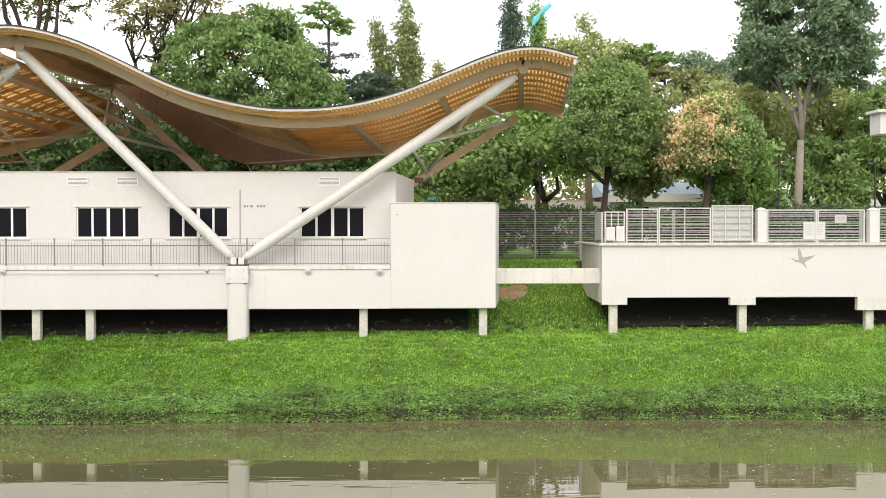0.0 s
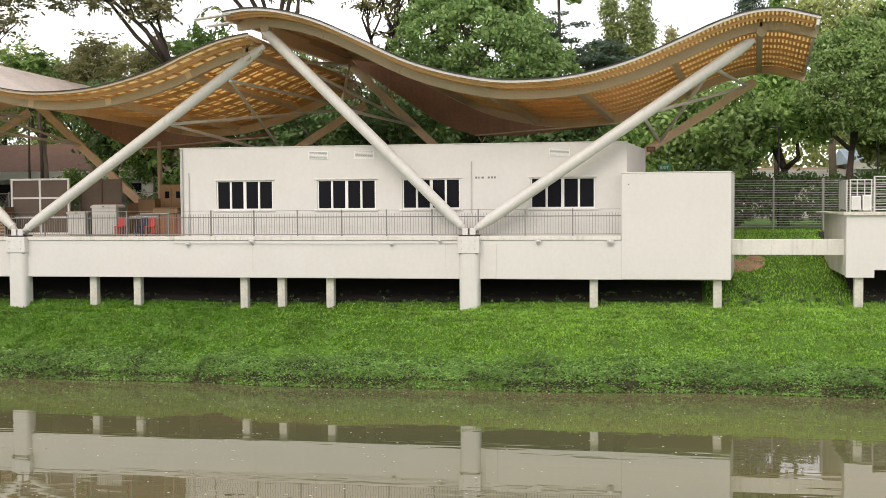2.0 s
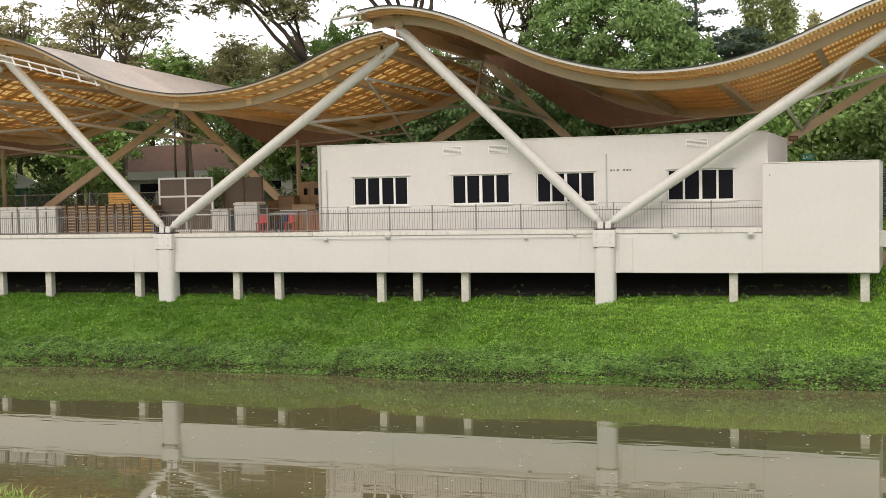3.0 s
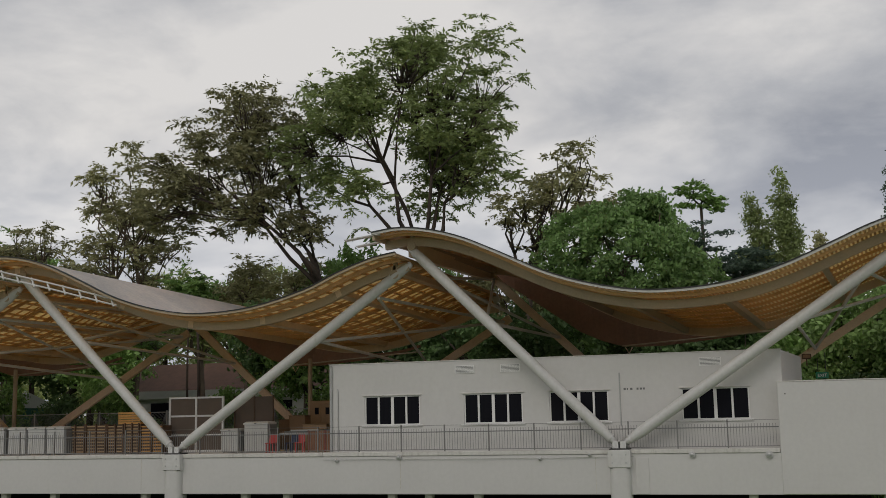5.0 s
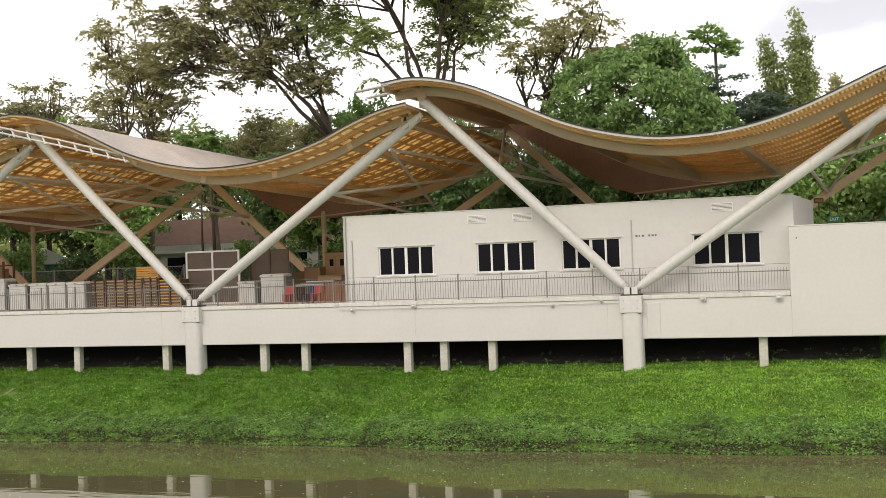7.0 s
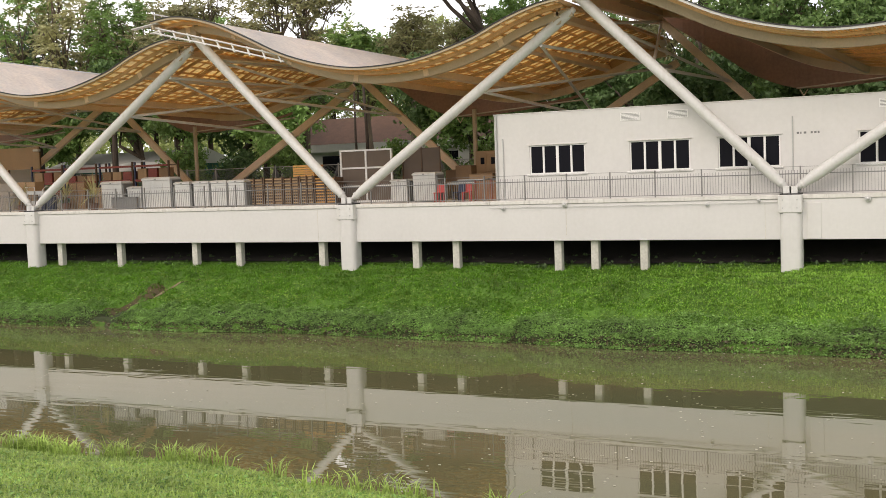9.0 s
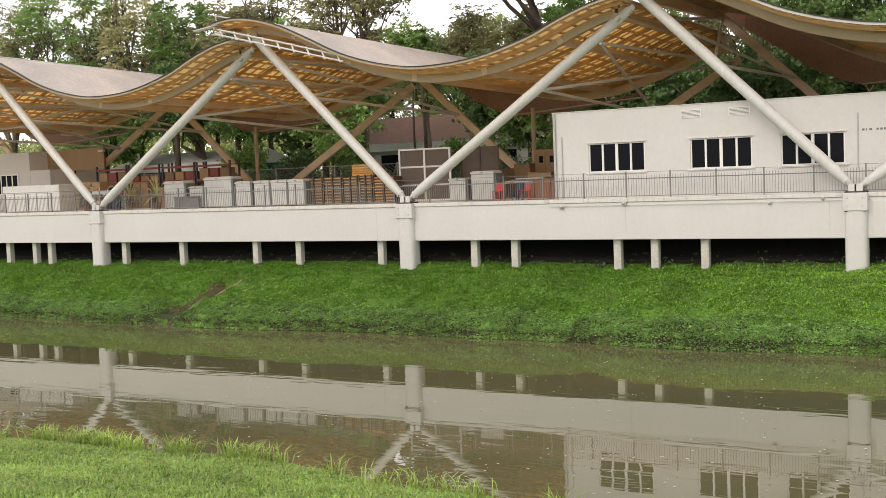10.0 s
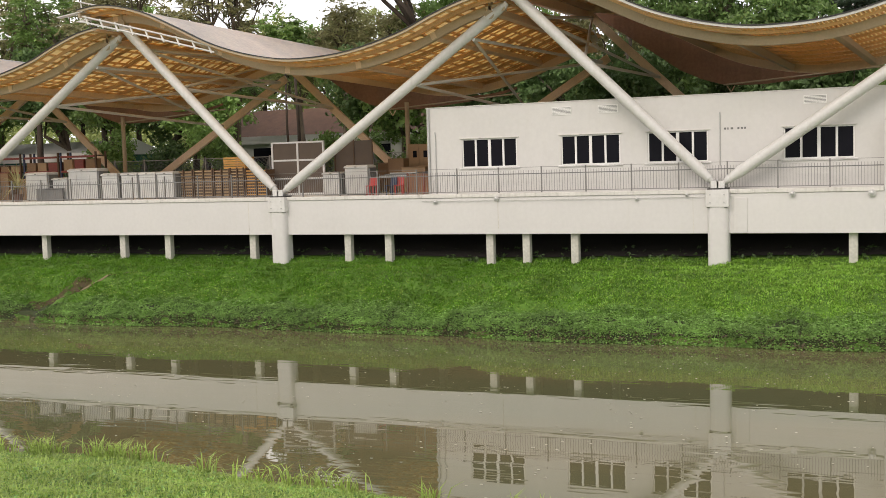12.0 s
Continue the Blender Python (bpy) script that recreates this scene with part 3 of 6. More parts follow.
def column(xc, base):
    c = thing("column", (xc, 46.43, base), "stout round-cornered white concrete column with a bolted square steel cap", "column", "columns in front of the deck", "structure")
    bm = bmesh.new()
    h = 5.36 - base
    sec = []
    for q in range(32):
        a = 2 * math.pi * q / 32
        ca, sa = math.cos(a), math.sin(a)
        sec.append((0.43 * math.copysign(abs(ca) ** 0.55, ca), 0.43 * math.copysign(abs(sa) ** 0.55, sa)))
    ring_tube(bm, [[(px, py, z) for px, py in sec] for z in (-0.5, h - 0.72)])
    part("shaft", bm, M_WALL, c)
    part("cap", boxes((-0.46, 0.46, -0.46, 0.46, h - 0.716, h), bevel=0.025), M_STEEL, c, "white painted bolted steel cap")
    # black strip puts in the shadow of the joint below the cap
    part("shadow_gap", boxes((-0.40, 0.40, -0.40, 0.40, h - 0.74, h - 0.717)), M_DARK, c)
    for bx in (-0.28, 0.28):
        for bz in (0.2, 0.52):
            bm = bmesh.new()
            tube(bm, [(bx, -0.46, h - bz), (bx, -0.49, h - bz)], 0.03, 6)
            part("bolt", bm, M_GALV, c)
    part("base_plate", boxes((-0.40, 0.40, -0.38, 0.36, h + 0.002, h + 0.05), bevel=0.01), M_DARK, c)
    for s in (-1, 1):
        bm = bmesh.new()
        tube(bm, [(s * 0.12, -0.22, h + 0.18), (s * 0.12, 0.2, h + 0.18)], 0.13, 14)
        part("hinge", bm, M_STEEL, c)
        part("lug", boxes((s * 0.12 - 0.16, s * 0.12 + 0.16, -0.28, -0.23, h + 0.05, h + 0.34), (s * 0.12 - 0.16, s * 0.12 + 0.16, 0.21, 0.26, h + 0.05, h + 0.34), bevel=0.01), M_STEEL, c)
    return c


def strut(p, q, r):
    """A round steel strut with conical ends."""
    p, q = Vector(p), Vector(q)
    d = (q - p).normalized()
    s = thing("strut", p, "slanting round white painted steel strut carrying the wavy roof", "strut", "slanting roof struts", "structure")
    L = (q - p).length
    bm = bmesh.new()
    tube(bm, [d * 0.05, d * 0.35, d * 0.9, d * (L - 0.9), d * (L - 0.35), d * L], [0.10, 0.16, r, r, 0.2, 0.12], 20)
    smooth(part("tube", bm, M_STEEL, s))
    for e in (0.35, L - 0.42):
        bm = bmesh.new()
        tube(bm, [d * e, d * (e + 0.07)], 0.20, 16)
        part("collar", bm, M_STEEL, s)
    return s


for k, xn in enumerate(NODES):
    column(xn, [2.3, 2.1, 2.2, 2.3, 2.3][k])
    strut((xn + 0.12, 46.42, 5.56), ((4.32 if k == 0 else 4.44) - BAY * k, 46.15, 13.16 if k == 0 else 13.52), 0.235)
    strut((xn - 0.12, 46.42, 5.56), (-16.02 - BAY * k, 46.15, 14.22), 0.235)

# ---- wavy canopies ----
UP_R = [-17.2, -16.0, -14.7, -13.2, -11.7, -9.5, -7.3, -5.6, -4.5, -2.8, -0.6, 1.65, 2.8, 3.9, 5.0, 6.62]
ZP_R = [14.72, 14.85, 14.70, 14.27, 13.60, 12.56, 11.90, 11.63, 11.61, 11.73, 12.25, 13.15, 13.64, 13.98, 14.08, 13.72]
UP_M = [-17.2, -16.0, -14.7, -13.2, -11.7, -9.5, -7.3, -5.6, -4.5, -2.8, -0.6, 0.4, 1.4, 2.4, 3.3, 4.3]
ZP_M = [14.72, 14.85, 14.70, 14.27, 13.60, 12.56, 11.90, 11.63, 11.61, 11.73, 12.22, 12.54, 12.98, 13.36, 13.63, 13.80]
Y0, Y1 = 44.5, 62.6
# how the back of a canopy stands off from its front: lean to the side for each metre of depth, and rise at the back beam
BACK_U = [-17.2, -15.7, -13.2, -10.9, -8.6, -5.0, -1.8, 0.3, 2.0, 4.0, 6.6]
LEAN_R = [0.005, 0.01, 0.02, 0.032, 0.043, 0.058, 0.07, 0.08, 0.088, 0.097, 0.105]
RISE_R = [0.55, 0.42, 0.13, -0.10, -0.25, -0.27, -0.2, -0.02, 0.03, -0.1, -0.25]
LEAN_M = [0.10, 0.10, 0.085, 0.07, 0.055, 0.035, 0.02, 0.01, 0.005, 0.0, 0.0]
RISE_M = [-0.70, -0.68, -0.60, -0.52, -0.45, -0.38, -0.30, -0.24, -0.18, -0.12, -0.10]
# how far the back beam hangs under the sheet
HANG_U, HANG_M = [-17.2, -7.0, -4.5, -0.6, 1.1, 4.3], [0.15, 0.16, 0.26, 0.42, 0.58, 0.72]


def spline(us, zs):
    """A smooth curve (monotone tangents are not needed) through the profile."""
    us, zs = np.array(us), np.array(zs)
    m = np.gradient(zs, us)

    def at(u):
        i = int(np.clip(np.searchsorted(us, u) - 1, 0, len(us) - 2))
        h = us[i + 1] - us[i]
        t = (u - us[i]) / h
        return float((2 * t**3 - 3 * t**2 + 1) * zs[i] + (t**3 - 2 * t**2 + t) * h * m[i] + (-2 * t**3 + 3 * t**2) * zs[i + 1] + (t**3 - t**2) * h * m[i + 1])
    return at


def canopy(k):
    us, zs = (UP_R, ZP_R) if k == 0 else (UP_M, ZP_M)
    prof = spline(us, zs)
    u0, u1 = us[0], us[-1]
    dx = -BAY * k
    lean_t, rise_t = (LEAN_R, RISE_R) if k == 0 else (LEAN_M, RISE_M)

    def at(u, y, drop=0.0):
        e = 1e-3
        a, b = max(u0, u - e), min(u1, u + e)
        s = (prof(b) - prof(a)) / (b - a)
        n = Vector((-s, 0, 1)).normalized()
        lean, rise = np.interp(u, BACK_U, lean_t), np.interp(u, BACK_U, rise_t)
        return Vector((u + lean * (y - Y0), y, prof(u) + rise * (y - Y0) / 16.5)) - n * drop

    c = thing("canopy", (dx, 0, 0), "wavy timber canopy with an amber translucent sheet and slatted underside", "canopy", "wavy roof canopies", "structure")
    U = np.linspace(u0, u1, 60)

    def along(y, w, d, drop, lo=u0, hi=u1, count=52):
        """A beam that follows the wave at depth y."""
        bm = bmesh.new()
        rings = []
        for u in np.linspace(lo, hi, count):
            o = drop(u) if callable(drop) else drop
            t, b = at(u, y, o), at(u, y, o + d)
            h = Vector((0, w / 2, 0))
            rings.append([t - h, t + h, b + h, b - h])
        return ring_tube(bm, rings)

    def across(u, w, d, drop, lo=Y0, hi=Y1, steps=2):
        bm = bmesh.new()
        rings = []
        for y in np.linspace(lo, hi, steps):
            t, b = at(u, y, drop), at(u, y, drop + d)
            h = (at(min(u1, u + 0.05), y) - at(max(u0, u - 0.05), y)).normalized() * w / 2
            rings.append([t - h, t + h, b + h, b - h])
        return ring_tube(bm, rings)

    # the sheet
    bm = bmesh.new()
    rings = []
    for u in U:
        rings.append([at(u, Y0 + 0.05), at(u, Y1 - 0.05), at(u, Y1 - 0.05, 0.035), at(u, Y0 + 0.05, 0.035)])
    ring_tube(bm, rings)
    smooth(part("roof_sheet", bm, M_SKIN, c, "dusty pale translucent roof sheet"))
    part("front_edge", along(Y0, 0.10, 0.095, 0.0), M_TRIM if k == 0 else M_BEAM, c, "painted metal edge strip")
    part("front_gutter", along(Y0 - 0.01, 0.16, 0.045, -0.05), M_DARK, c, "thin black edge seal")
    part("back_edge", along(Y1, 0.10, 0.18, -0.02), M_TIMBER_DK, c)
    part("front_beam", along(46.15, 0.26, 0.36, 0.23), M_BEAM, c, "beige painted curved beam")
    hang = (lambda u: 0.20) if k == 0 else (lambda u: float(np.interp(u, HANG_U, HANG_M)))
    part("back_beam", along(61.0, 0.28, 0.40, hang), M_BRACE, c, "tan painted curved beam")
    if k:
        bm = bmesh.new()
        ring_tube(bm, [[at(u, 61.3, 0.05), at(u, 61.36, 0.05), at(u, 61.36, hang(u) + 0.25), at(u, 61.3, hang(u) + 0.25)] for u in np.linspace(-7.0, u1 - 0.1, 30)])
        part("back_board", bm, M_TIMBER_DK, c, "brown board over the back beam")
        for z0, z1, o in ((-0.05, 0.50, 0.0), (0.62, 0.98, 0.12)):
            p0, p1 = at(u1, 61.2, z0), at(u1, 61.2, z1)
            bm = bmesh.new()
            ring_tube(bm, [[p0 + Vector((-0.5 + o, 0, 0)), p0 + Vector((0.02, 0, 0.04)), p1 + Vector((0.16, 0, 0)), p1 + Vector((-0.2 + o, 0, -0.12))], [p0 + Vector((-0.5 + o, 0.06, 0)), p0 + Vector((0.02, 0.06, 0.04)), p1 + Vector((0.16, 0.06, 0)), p1 + Vector((-0.2 + o, 0.06, -0.12))]])
            part("end_plate", bm, M_STEEL, c, "white end plate")
    part("end_board", across(u0 + 0.06, 0.10, 0.30, 0.04), M_BEAM, c)
    part("end_board", across(u1 - 0.06, 0.12, 0.34 if k == 0 else 0.16, 0.0), M_TRIM if k == 0 else M_TIMBER_DK, c, "pale edge board" if k == 0 else "")
    if k == 0:
        bm = bmesh.new()
        ring_tube(bm, [[at(u, Y0 + 0.1, 0.113), at(u, Y1 - 0.1, 0.113), at(u, Y1 - 0.1, 0.13), at(u, Y0 + 0.1, 0.13)] for u in np.linspace(-12.6, -6.0, 16)])
        part("lining", bm, M_LINING, c, "closed brown timber lining")
    for u in (-16.3, -13.3, -10.0, -6.4, -2.8, 0.85, 4.3 if k == 0 else 3.6):
        part("rib", across(u, 0.26, 0.30, 0.24, Y0 + 1.5, Y1 - 1.4), M_BRACE if k else M_BEAM, c)
    for i, y in enumerate(np.linspace(Y0 + 0.75, Y1 - 0.75, 10)):
        part("purlin", along(float(y), 0.075, 0.15 if k else 0.12, 0.115, u0 + 0.1, u1 - 0.1, 40), M_TIMBER_DK if k else M_TIMBER, c)
    # battens across the wave, close on the end canopy and wide apart on the others
    bm = bmesh.new()
    step, bw = (0.165, 0.082) if k == 0 else (0.60, 0.11)
    for u in np.arange(u0 + 0.2, u1 - 0.15, step):
        rings = []
        for y in (Y0 + 0.08, Y1 - 0.08):
            t, b = at(u, y, 0.037), at(u, y, 0.11)
            h = (at(min(u1, u + 0.05), y) - at(max(u0, u - 0.05), y)).normalized() * bw / 2
            rings.append([t - h, t + h, b + h, b - h])
        ring_tube(bm, rings)
    if k:
        for y in np.arange(Y0 + 0.25, Y1 - 0.1, 0.66):
            rings = []
            for u in np.linspace(u0 + 0.1, u1 - 0.1, 40):
                t, b = at(u, y, 0.039), at(u, y, 0.09)
                h = Vector((0, 0.055, 0))
                rings.append([t - h, t + h, b + h, b - h])
            ring_tube(bm, rings)
    if k == 0:
        boards = bmesh.new()
        for y in np.arange(Y0 + 0.3, Y1 - 0.6, 0.62):
            ring_tube(boards, [[at(u, y, 0.113), at(u, y + 0.54, 0.113), at(u, y + 0.54, 0.13), at(u, y, 0.13)] for u in np.linspace(u0 + 0.1, -12.62, 12)])
        part("lining_boards", boards, M_LINING, c, "brown timber lining boards with narrow gaps")["kind"] = "stuff"
    part("battens", bm, M_TIMBER, c, "amber timber battens under the sheet")["kind"] = "stuff"
    # brown ribbed valance at the back, deepest left of the trough
    bm = bmesh.new()
    yb = 63.0
    LOW_U = [-16.6, -14.86, -13.27, -11.69, -10.5, -9.46, -8.4, -7.23, -5.0, -1.0]
    LOW_Z = [14.75, 13.63, 12.52, 11.40, 10.85, 10.53, 10.44, 10.43, 10.62, 11.05]
    sag = 0.42 if k else 0.0
    rings = []
    for i, x in enumerate(np.linspace(-16.6 if k == 0 else -15.3, -0.9, 110)):
        lean = np.interp(x - 0.8, BACK_U, lean_t)
        u = max(u0, x - lean * (yb - Y0))
        top = at(u, yb, 0.1 if k == 0 else hang(u) + 0.3).z
        low = min(top - 0.02, float(np.interp(x, LOW_U, LOW_Z)) - sag)
        low = top - 0.02 - (top - low - 0.02) * min(1.0, (0.2 - x) / 3.5)
        o = 0.012 if i % 8 == 0 else 0.0
        rings.append([(x, yb - o, top), (x, yb + 0.05, top), (x, yb + 0.05, low), (x, yb - o, low)])
    ring_tube(bm, rings)
    part("valance", bm, M_FASCIA, c, "dark brown ribbed metal valance")
    bm = bmesh.new()
    tube(bm, [(-9.4, yb, 10.50 - sag), (-0.7, yb, 11.06 - sag)], 0.05, 6)
    part("valance_tube", bm, M_BEAM, c)
    bm = bmesh.new()
    tube(bm, [(-9.2, yb, 10.42 - sag), (-9.0, yb, 10.1 - sag), (-8.8, yb, 10.42 - sag)], 0.04, 6)
    part("spout_bracket", bm, M_BRACE, c)
    # two pale flashing plates that stick out past the high end
    for y, a, b in ((44.62, (-18.45, 14.48), (-16.85, 14.66)), (46.1, (-18.5, 14.42), (-17.25, 14.58))):
        bm = bmesh.new()
        bar(bm, (a[0], y, a[1]), (b[0], y, b[1]), 0.34, 0.05)
        part("flashing", bm, M_TRIM, c, "pale metal flashing plate")
    bm = bmesh.new()
    bar(bm, (-16.0, 46.3, 14.15), (-16.45, 60.8, 14.65) if k == 0 else (-15.75, 60.8, 13.5), 0.30, 0.62 if k == 0 else 0.5)
    part("end_beam", bm, M_BRACE, c, "tan painted cross beam at the high end")
    # guard bar along the high end
    if k:
        bm = bmesh.new()
        tube(bm, [at(u0 + 0.1, Y0 + 0.1, -0.42), at(u0 + 0.1, Y1 - 0.1, -0.42)], 0.035, 6)
        part("guard_bar", bm, M_STEEL, c, "white guard bar")
        for y in np.linspace(Y0 + 0.2, Y1 - 0.2, 9):
            bm = bmesh.new()
            tube(bm, [at(u0 + 0.1, float(y), 0.0), at(u0 + 0.1, float(y), -0.42)], 0.028, 6)
            part("guard_post", bm, M_STEEL, c)
    # bearing brackets where the struts meet the front beam
    for u in ((4.35, -15.9) if k == 0 else (3.6, -15.9)):
        p = at(u, 46.15, 0.62)
        bm = bmesh.new()
        tube(bm, [p + Vector((0, -0.2, 0)), p + Vector((0, 0.2, 0))], 0.2, 16)
        part("pin_plate", bm, M_BEAM, c)
        bm = bmesh.new()
        bar(bm, p, p + Vector((0, 0, 0.6)), 0.12, 0.30)
        part("bracket", bm, M_BEAM, c)
    return c


for k in range(4):
    canopy(k)

# back row of flat tan struts in V pairs with light bracing to the front struts
for k in range(4):
    xb = -6.45 - 20.5 * k
    v = thing("back_brace", (0, 0, 0), "V-shaped tan painted steel brace under the back of the canopy", "brace", "back braces of the canopies", "structure")
    rt = (5.75, 61.0, 12.95) if k == 0 else (5.15 - BAY * k, 61.0, 12.2)
    lt = (-16.45, 61.0, 14.75) if k == 0 else (-15.7 - BAY * k, 61.0, 13.5)
    for top in (lt, rt):
        bm = bmesh.new()
        bar(bm, (xb + (0.15 if top is rt else -0.15), 61.0, 5.3), top, 0.24, 0.42)
        part("arm", bm, M_BRACE, v)
        # zigzag of thin tubes between front strut and back arm
        xf = NODES[k]
        ft = Vector((4.32 if k == 0 else 4.5 - BAY * k, 46.2, 13.16)) if top is rt else Vector((-16.02 - BAY * k, 46.2, 14.0))
        fb, bb, bt = Vector((xf, 46.4, 5.56)), Vector((xb, 61.0, 5.3)), Vector(top)
        pts = [fb.lerp(ft, 0.62), bb.lerp(bt, 0.60), fb.lerp(ft, 0.86), bb.lerp(bt, 0.97)]
        for a, b in zip(pts, pts[1:]):
            bm = bmesh.new()
            tube(bm, [a, b], 0.075, 8)
            part("tie", bm, M_TRIM, v)
        bm = bmesh.new()
        tube(bm, [pts[0], pts[3]], 0.075, 8)
        part("tie", bm, M_TRIM, v)
    bm = bmesh.new()
    bar(bm, (xb, 61, 5.28), (xb, 61, 5.9), 0.5, 0.5)
    part("foot", bm, M_BRACE, v)

# thin steel posts behind the canopy
for x in (-47.5, -27.1, -67.9):
    p = thing("post", (x, 60.0, 5.3), "slim pale steel post behind the canopy", "post", "steel posts", "structure")
    bm = bmesh.new()
    tube(bm, [(0, 0, 0), (0, 0, 5.0)], 0.13, 12)
    part("shaft", bm, M_BEAM, p)

# pipe ladder along the front of one canopy and guard bars on its roof
lad = thing("roof_ladder", (0, 46.0, 0), "white tubular ladder rack along the roof edge", "ladder")
bm = bmesh.new()
for o in (0.0, 0.26):
    tube(bm, [(-37.6, -1.35, 14.22 + o), (-33.5, -1.35, 13.18 + o), (-29.9, -1.35, 12.22 + o)], 0.045, 6)
part("rail", bm, M_STEEL, lad)
for i in range(9):
    bm = bmesh.new()
    x = -37.2 + i * 0.88
    z = 14.11 - i * 0.228
    tube(bm, [(x + 0.12, -1.38, z - 0.1), (x - 0.12, -1.30, z + 0.36)], 0.05, 6)
    part("rung", bm, M_STEEL, lad)

# ---- railings on the deck ----


def railing_bay(place, width, label, picket_gap=0.115, top=0.93):
    r = thing("railing", place, label, "railing", "railing bays along the deck", "structure")
    bm = boxes((0, width, -0.02, 0.02, top - 0.13, top - 0.09))
    part("top_rail", bm, M_GREYDK, r, "dark grey handrail")
    part("bottom_rail", boxes((0, width, -0.015, 0.015, 0.06, 0.09)), M_PICKET, r)
    part("post", boxes((-0.025, 0.025, -0.03, 0.03, 0, top + 0.2)), M_PICKET, r)
    bm = bmesh.new()
    n = int(width / picket_gap)
    for i in range(1, n):
        x = width * i / n
        box(bm, x - 0.007, x + 0.007, -0.007, 0.007, 0.09, top + 0.04)
    part("pickets", bm, M_PICKET, r)
    part("wire", boxes((0, width, -0.006, 0.006, top + 0.165, top + 0.18)), M_PICKET, r)
    return r


rb = railing_bay((-2.87, 46.42, 5.364), 1.97, "pale grey metal railing with thin upright bars on the deck edge")
for i in range(1, 32):
    copy_thing(rb, pose(-2.87 - 1.97 * i, 46.42, 5.364))

# ---- fences on the platform beside the gap ----


def frame_fence(x, y, z, w, h, bars, label, closed=False, turn=0.0, cols=2):
    g = thing("fence_panel", (x, y, z), label, "fence", "white metal fence panels", "structure", turn)
    part("frame", boxes((0, 0.05, -0.025, 0.025, 0, h), (w - 0.05, w, -0.025, 0.025, 0, h), (0.05, w - 0.05, -0.024, 0.024, h - 0.045, h), (0.05, w - 0.05, -0.024, 0.024, 0.08, 0.12)), M_FENCEWHITE, g)
    for c in range(1, cols):
        part("upright", boxes((w * c / cols - 0.016, w * c / cols + 0.016, -0.026, 0.026, 0.12, h - 0.045)), M_FENCEWHITE, g)
    for i in range(bars):
        zz = 0.13 + (h - 0.2) * (i + 0.5) / bars
        part("bar", boxes((0.06, w - 0.06, -0.012, 0.012, zz - 0.014, zz + 0.014)), M_RAILPAINT, g)
    if closed:
        part("sheet", boxes((0.05, w - 0.05, 0.033, 0.04, 0.1, h - 0.03)), M_MILK, g, "milky white plastic sheet")
    return g


M_MILK = mat("milky_plastic_sheet", (0.70, 0.70, 0.68), 0.4, vary=0.06, bump=0.02, streak=0.2, translucent=(0.45, (0.8, 0.8, 0.78)))
PZ = 6.285
frame_fence(8.05, 46.55, PZ, 0.85, 1.30, 6, "white metal gate frame with small bars on the platform", cols=3)
frame_fence(8.95, 46.55, PZ, 1.35, 1.42, 9, "white metal fence panel with level bars on the platform")
frame_fence(10.32, 46.55, PZ, 2.2, 1.46, 9, "white metal fence panel with level bars on the platform")
frame_fence(12.55, 46.55, PZ, 1.75, 1.56, 5, "white fence panel closed with a milky plastic sheet", closed=True, cols=3)
frame_fence(14.86, 46.55, PZ, 2.15, 1.38, 9, "white metal fence panel with level bars on the platform", cols=1)
frame_fence(17.03, 46.55, PZ, 2.0, 1.38, 9, "white metal fence panel with level bars on the platform", cols=1)
frame_fence(19.62, 46.55, PZ, 2.6, 1.45, 9, "white metal fence panel with level bars on the platform")
frame_fence(22.3, 46.55, PZ, 2.6, 1.45, 9, "white metal fence panel with level bars on the platform")
frame_fence(7.98, 46.75, PZ, 4.6, 1.28, 5, "white fence panel closed with a milky plastic sheet", closed=True, turn=84, cols=6)
for i, (x, w, z, h) in enumerate(((8.10, 0.34, 6.38, 0.55), (8.52, 0.30, 6.36, 0.6))):
    b = thing("switch_box", (x, 46.44, z), "small white metal switch box on the fence", "switch box", "boxes on the fence")
    part("case", boxes((0, w, -0.1, 0.08, 0, h), bevel=0.01), M_WHITEFRAME, b)
    part("lid", boxes((0.03, w - 0.03, -0.115, -0.1, 0.04, h - 0.04), bevel=0.004), M_STEEL, b)
for x, w in ((14.47, 0.36), (19.20, 0.40)):
    b = thing("gate_post", (x, 46.42, PZ), "square white painted gate post with a pyramid top", "post", "white gate posts", "structure")
    bm = boxes((0, w, 0, 0.36, 0, 1.36), bevel=0.01)
    part("shaft", bm, M_WALL, b)
    bm = bmesh.new()
    ring_tube(bm, [[(-0.02, -0.02, 1.362), (w + 0.02, -0.02, 1.362), (w + 0.02, 0.38, 1.362), (-0.02, 0.38, 1.362)], [(w / 2 - 0.05, 0.13, 1.46), (w / 2 + 0.05, 0.13, 1.46), (w / 2 + 0.05, 0.23, 1.46), (w / 2 - 0.05, 0.23, 1.46)]])
    part("cap", bm, M_WALL, b)
for x, z, w, h, m, lab in ((16.42, 6.42, 0.50, 0.72, M_FENCEWHITE, "blank white notice board on the fence"), (16.93, 6.42, 0.42, 0.72, M_FENCEWHITE, "blank white notice board on the fence"), (17.75, 7.10, 0.5, 0.34, M_MILK, "small pale notice plate on the fence")):
    b = thing("notice_board", (x, 46.504, z), lab, "notice board", "notice boards on the fence")
    part("board", boxes((0, w, 0, 0.015, 0, h), bevel=0.004), m, b)
    part("text_bars", boxes(*[(0.06, w - 0.08 - 0.05 * (i % 3), -0.004, -0.001, h - 0.12 - 0.07 * i, h - 0.10 - 0.07 * i) for i in range(int(h / 0.09) - 1)]), M_GALV, b)

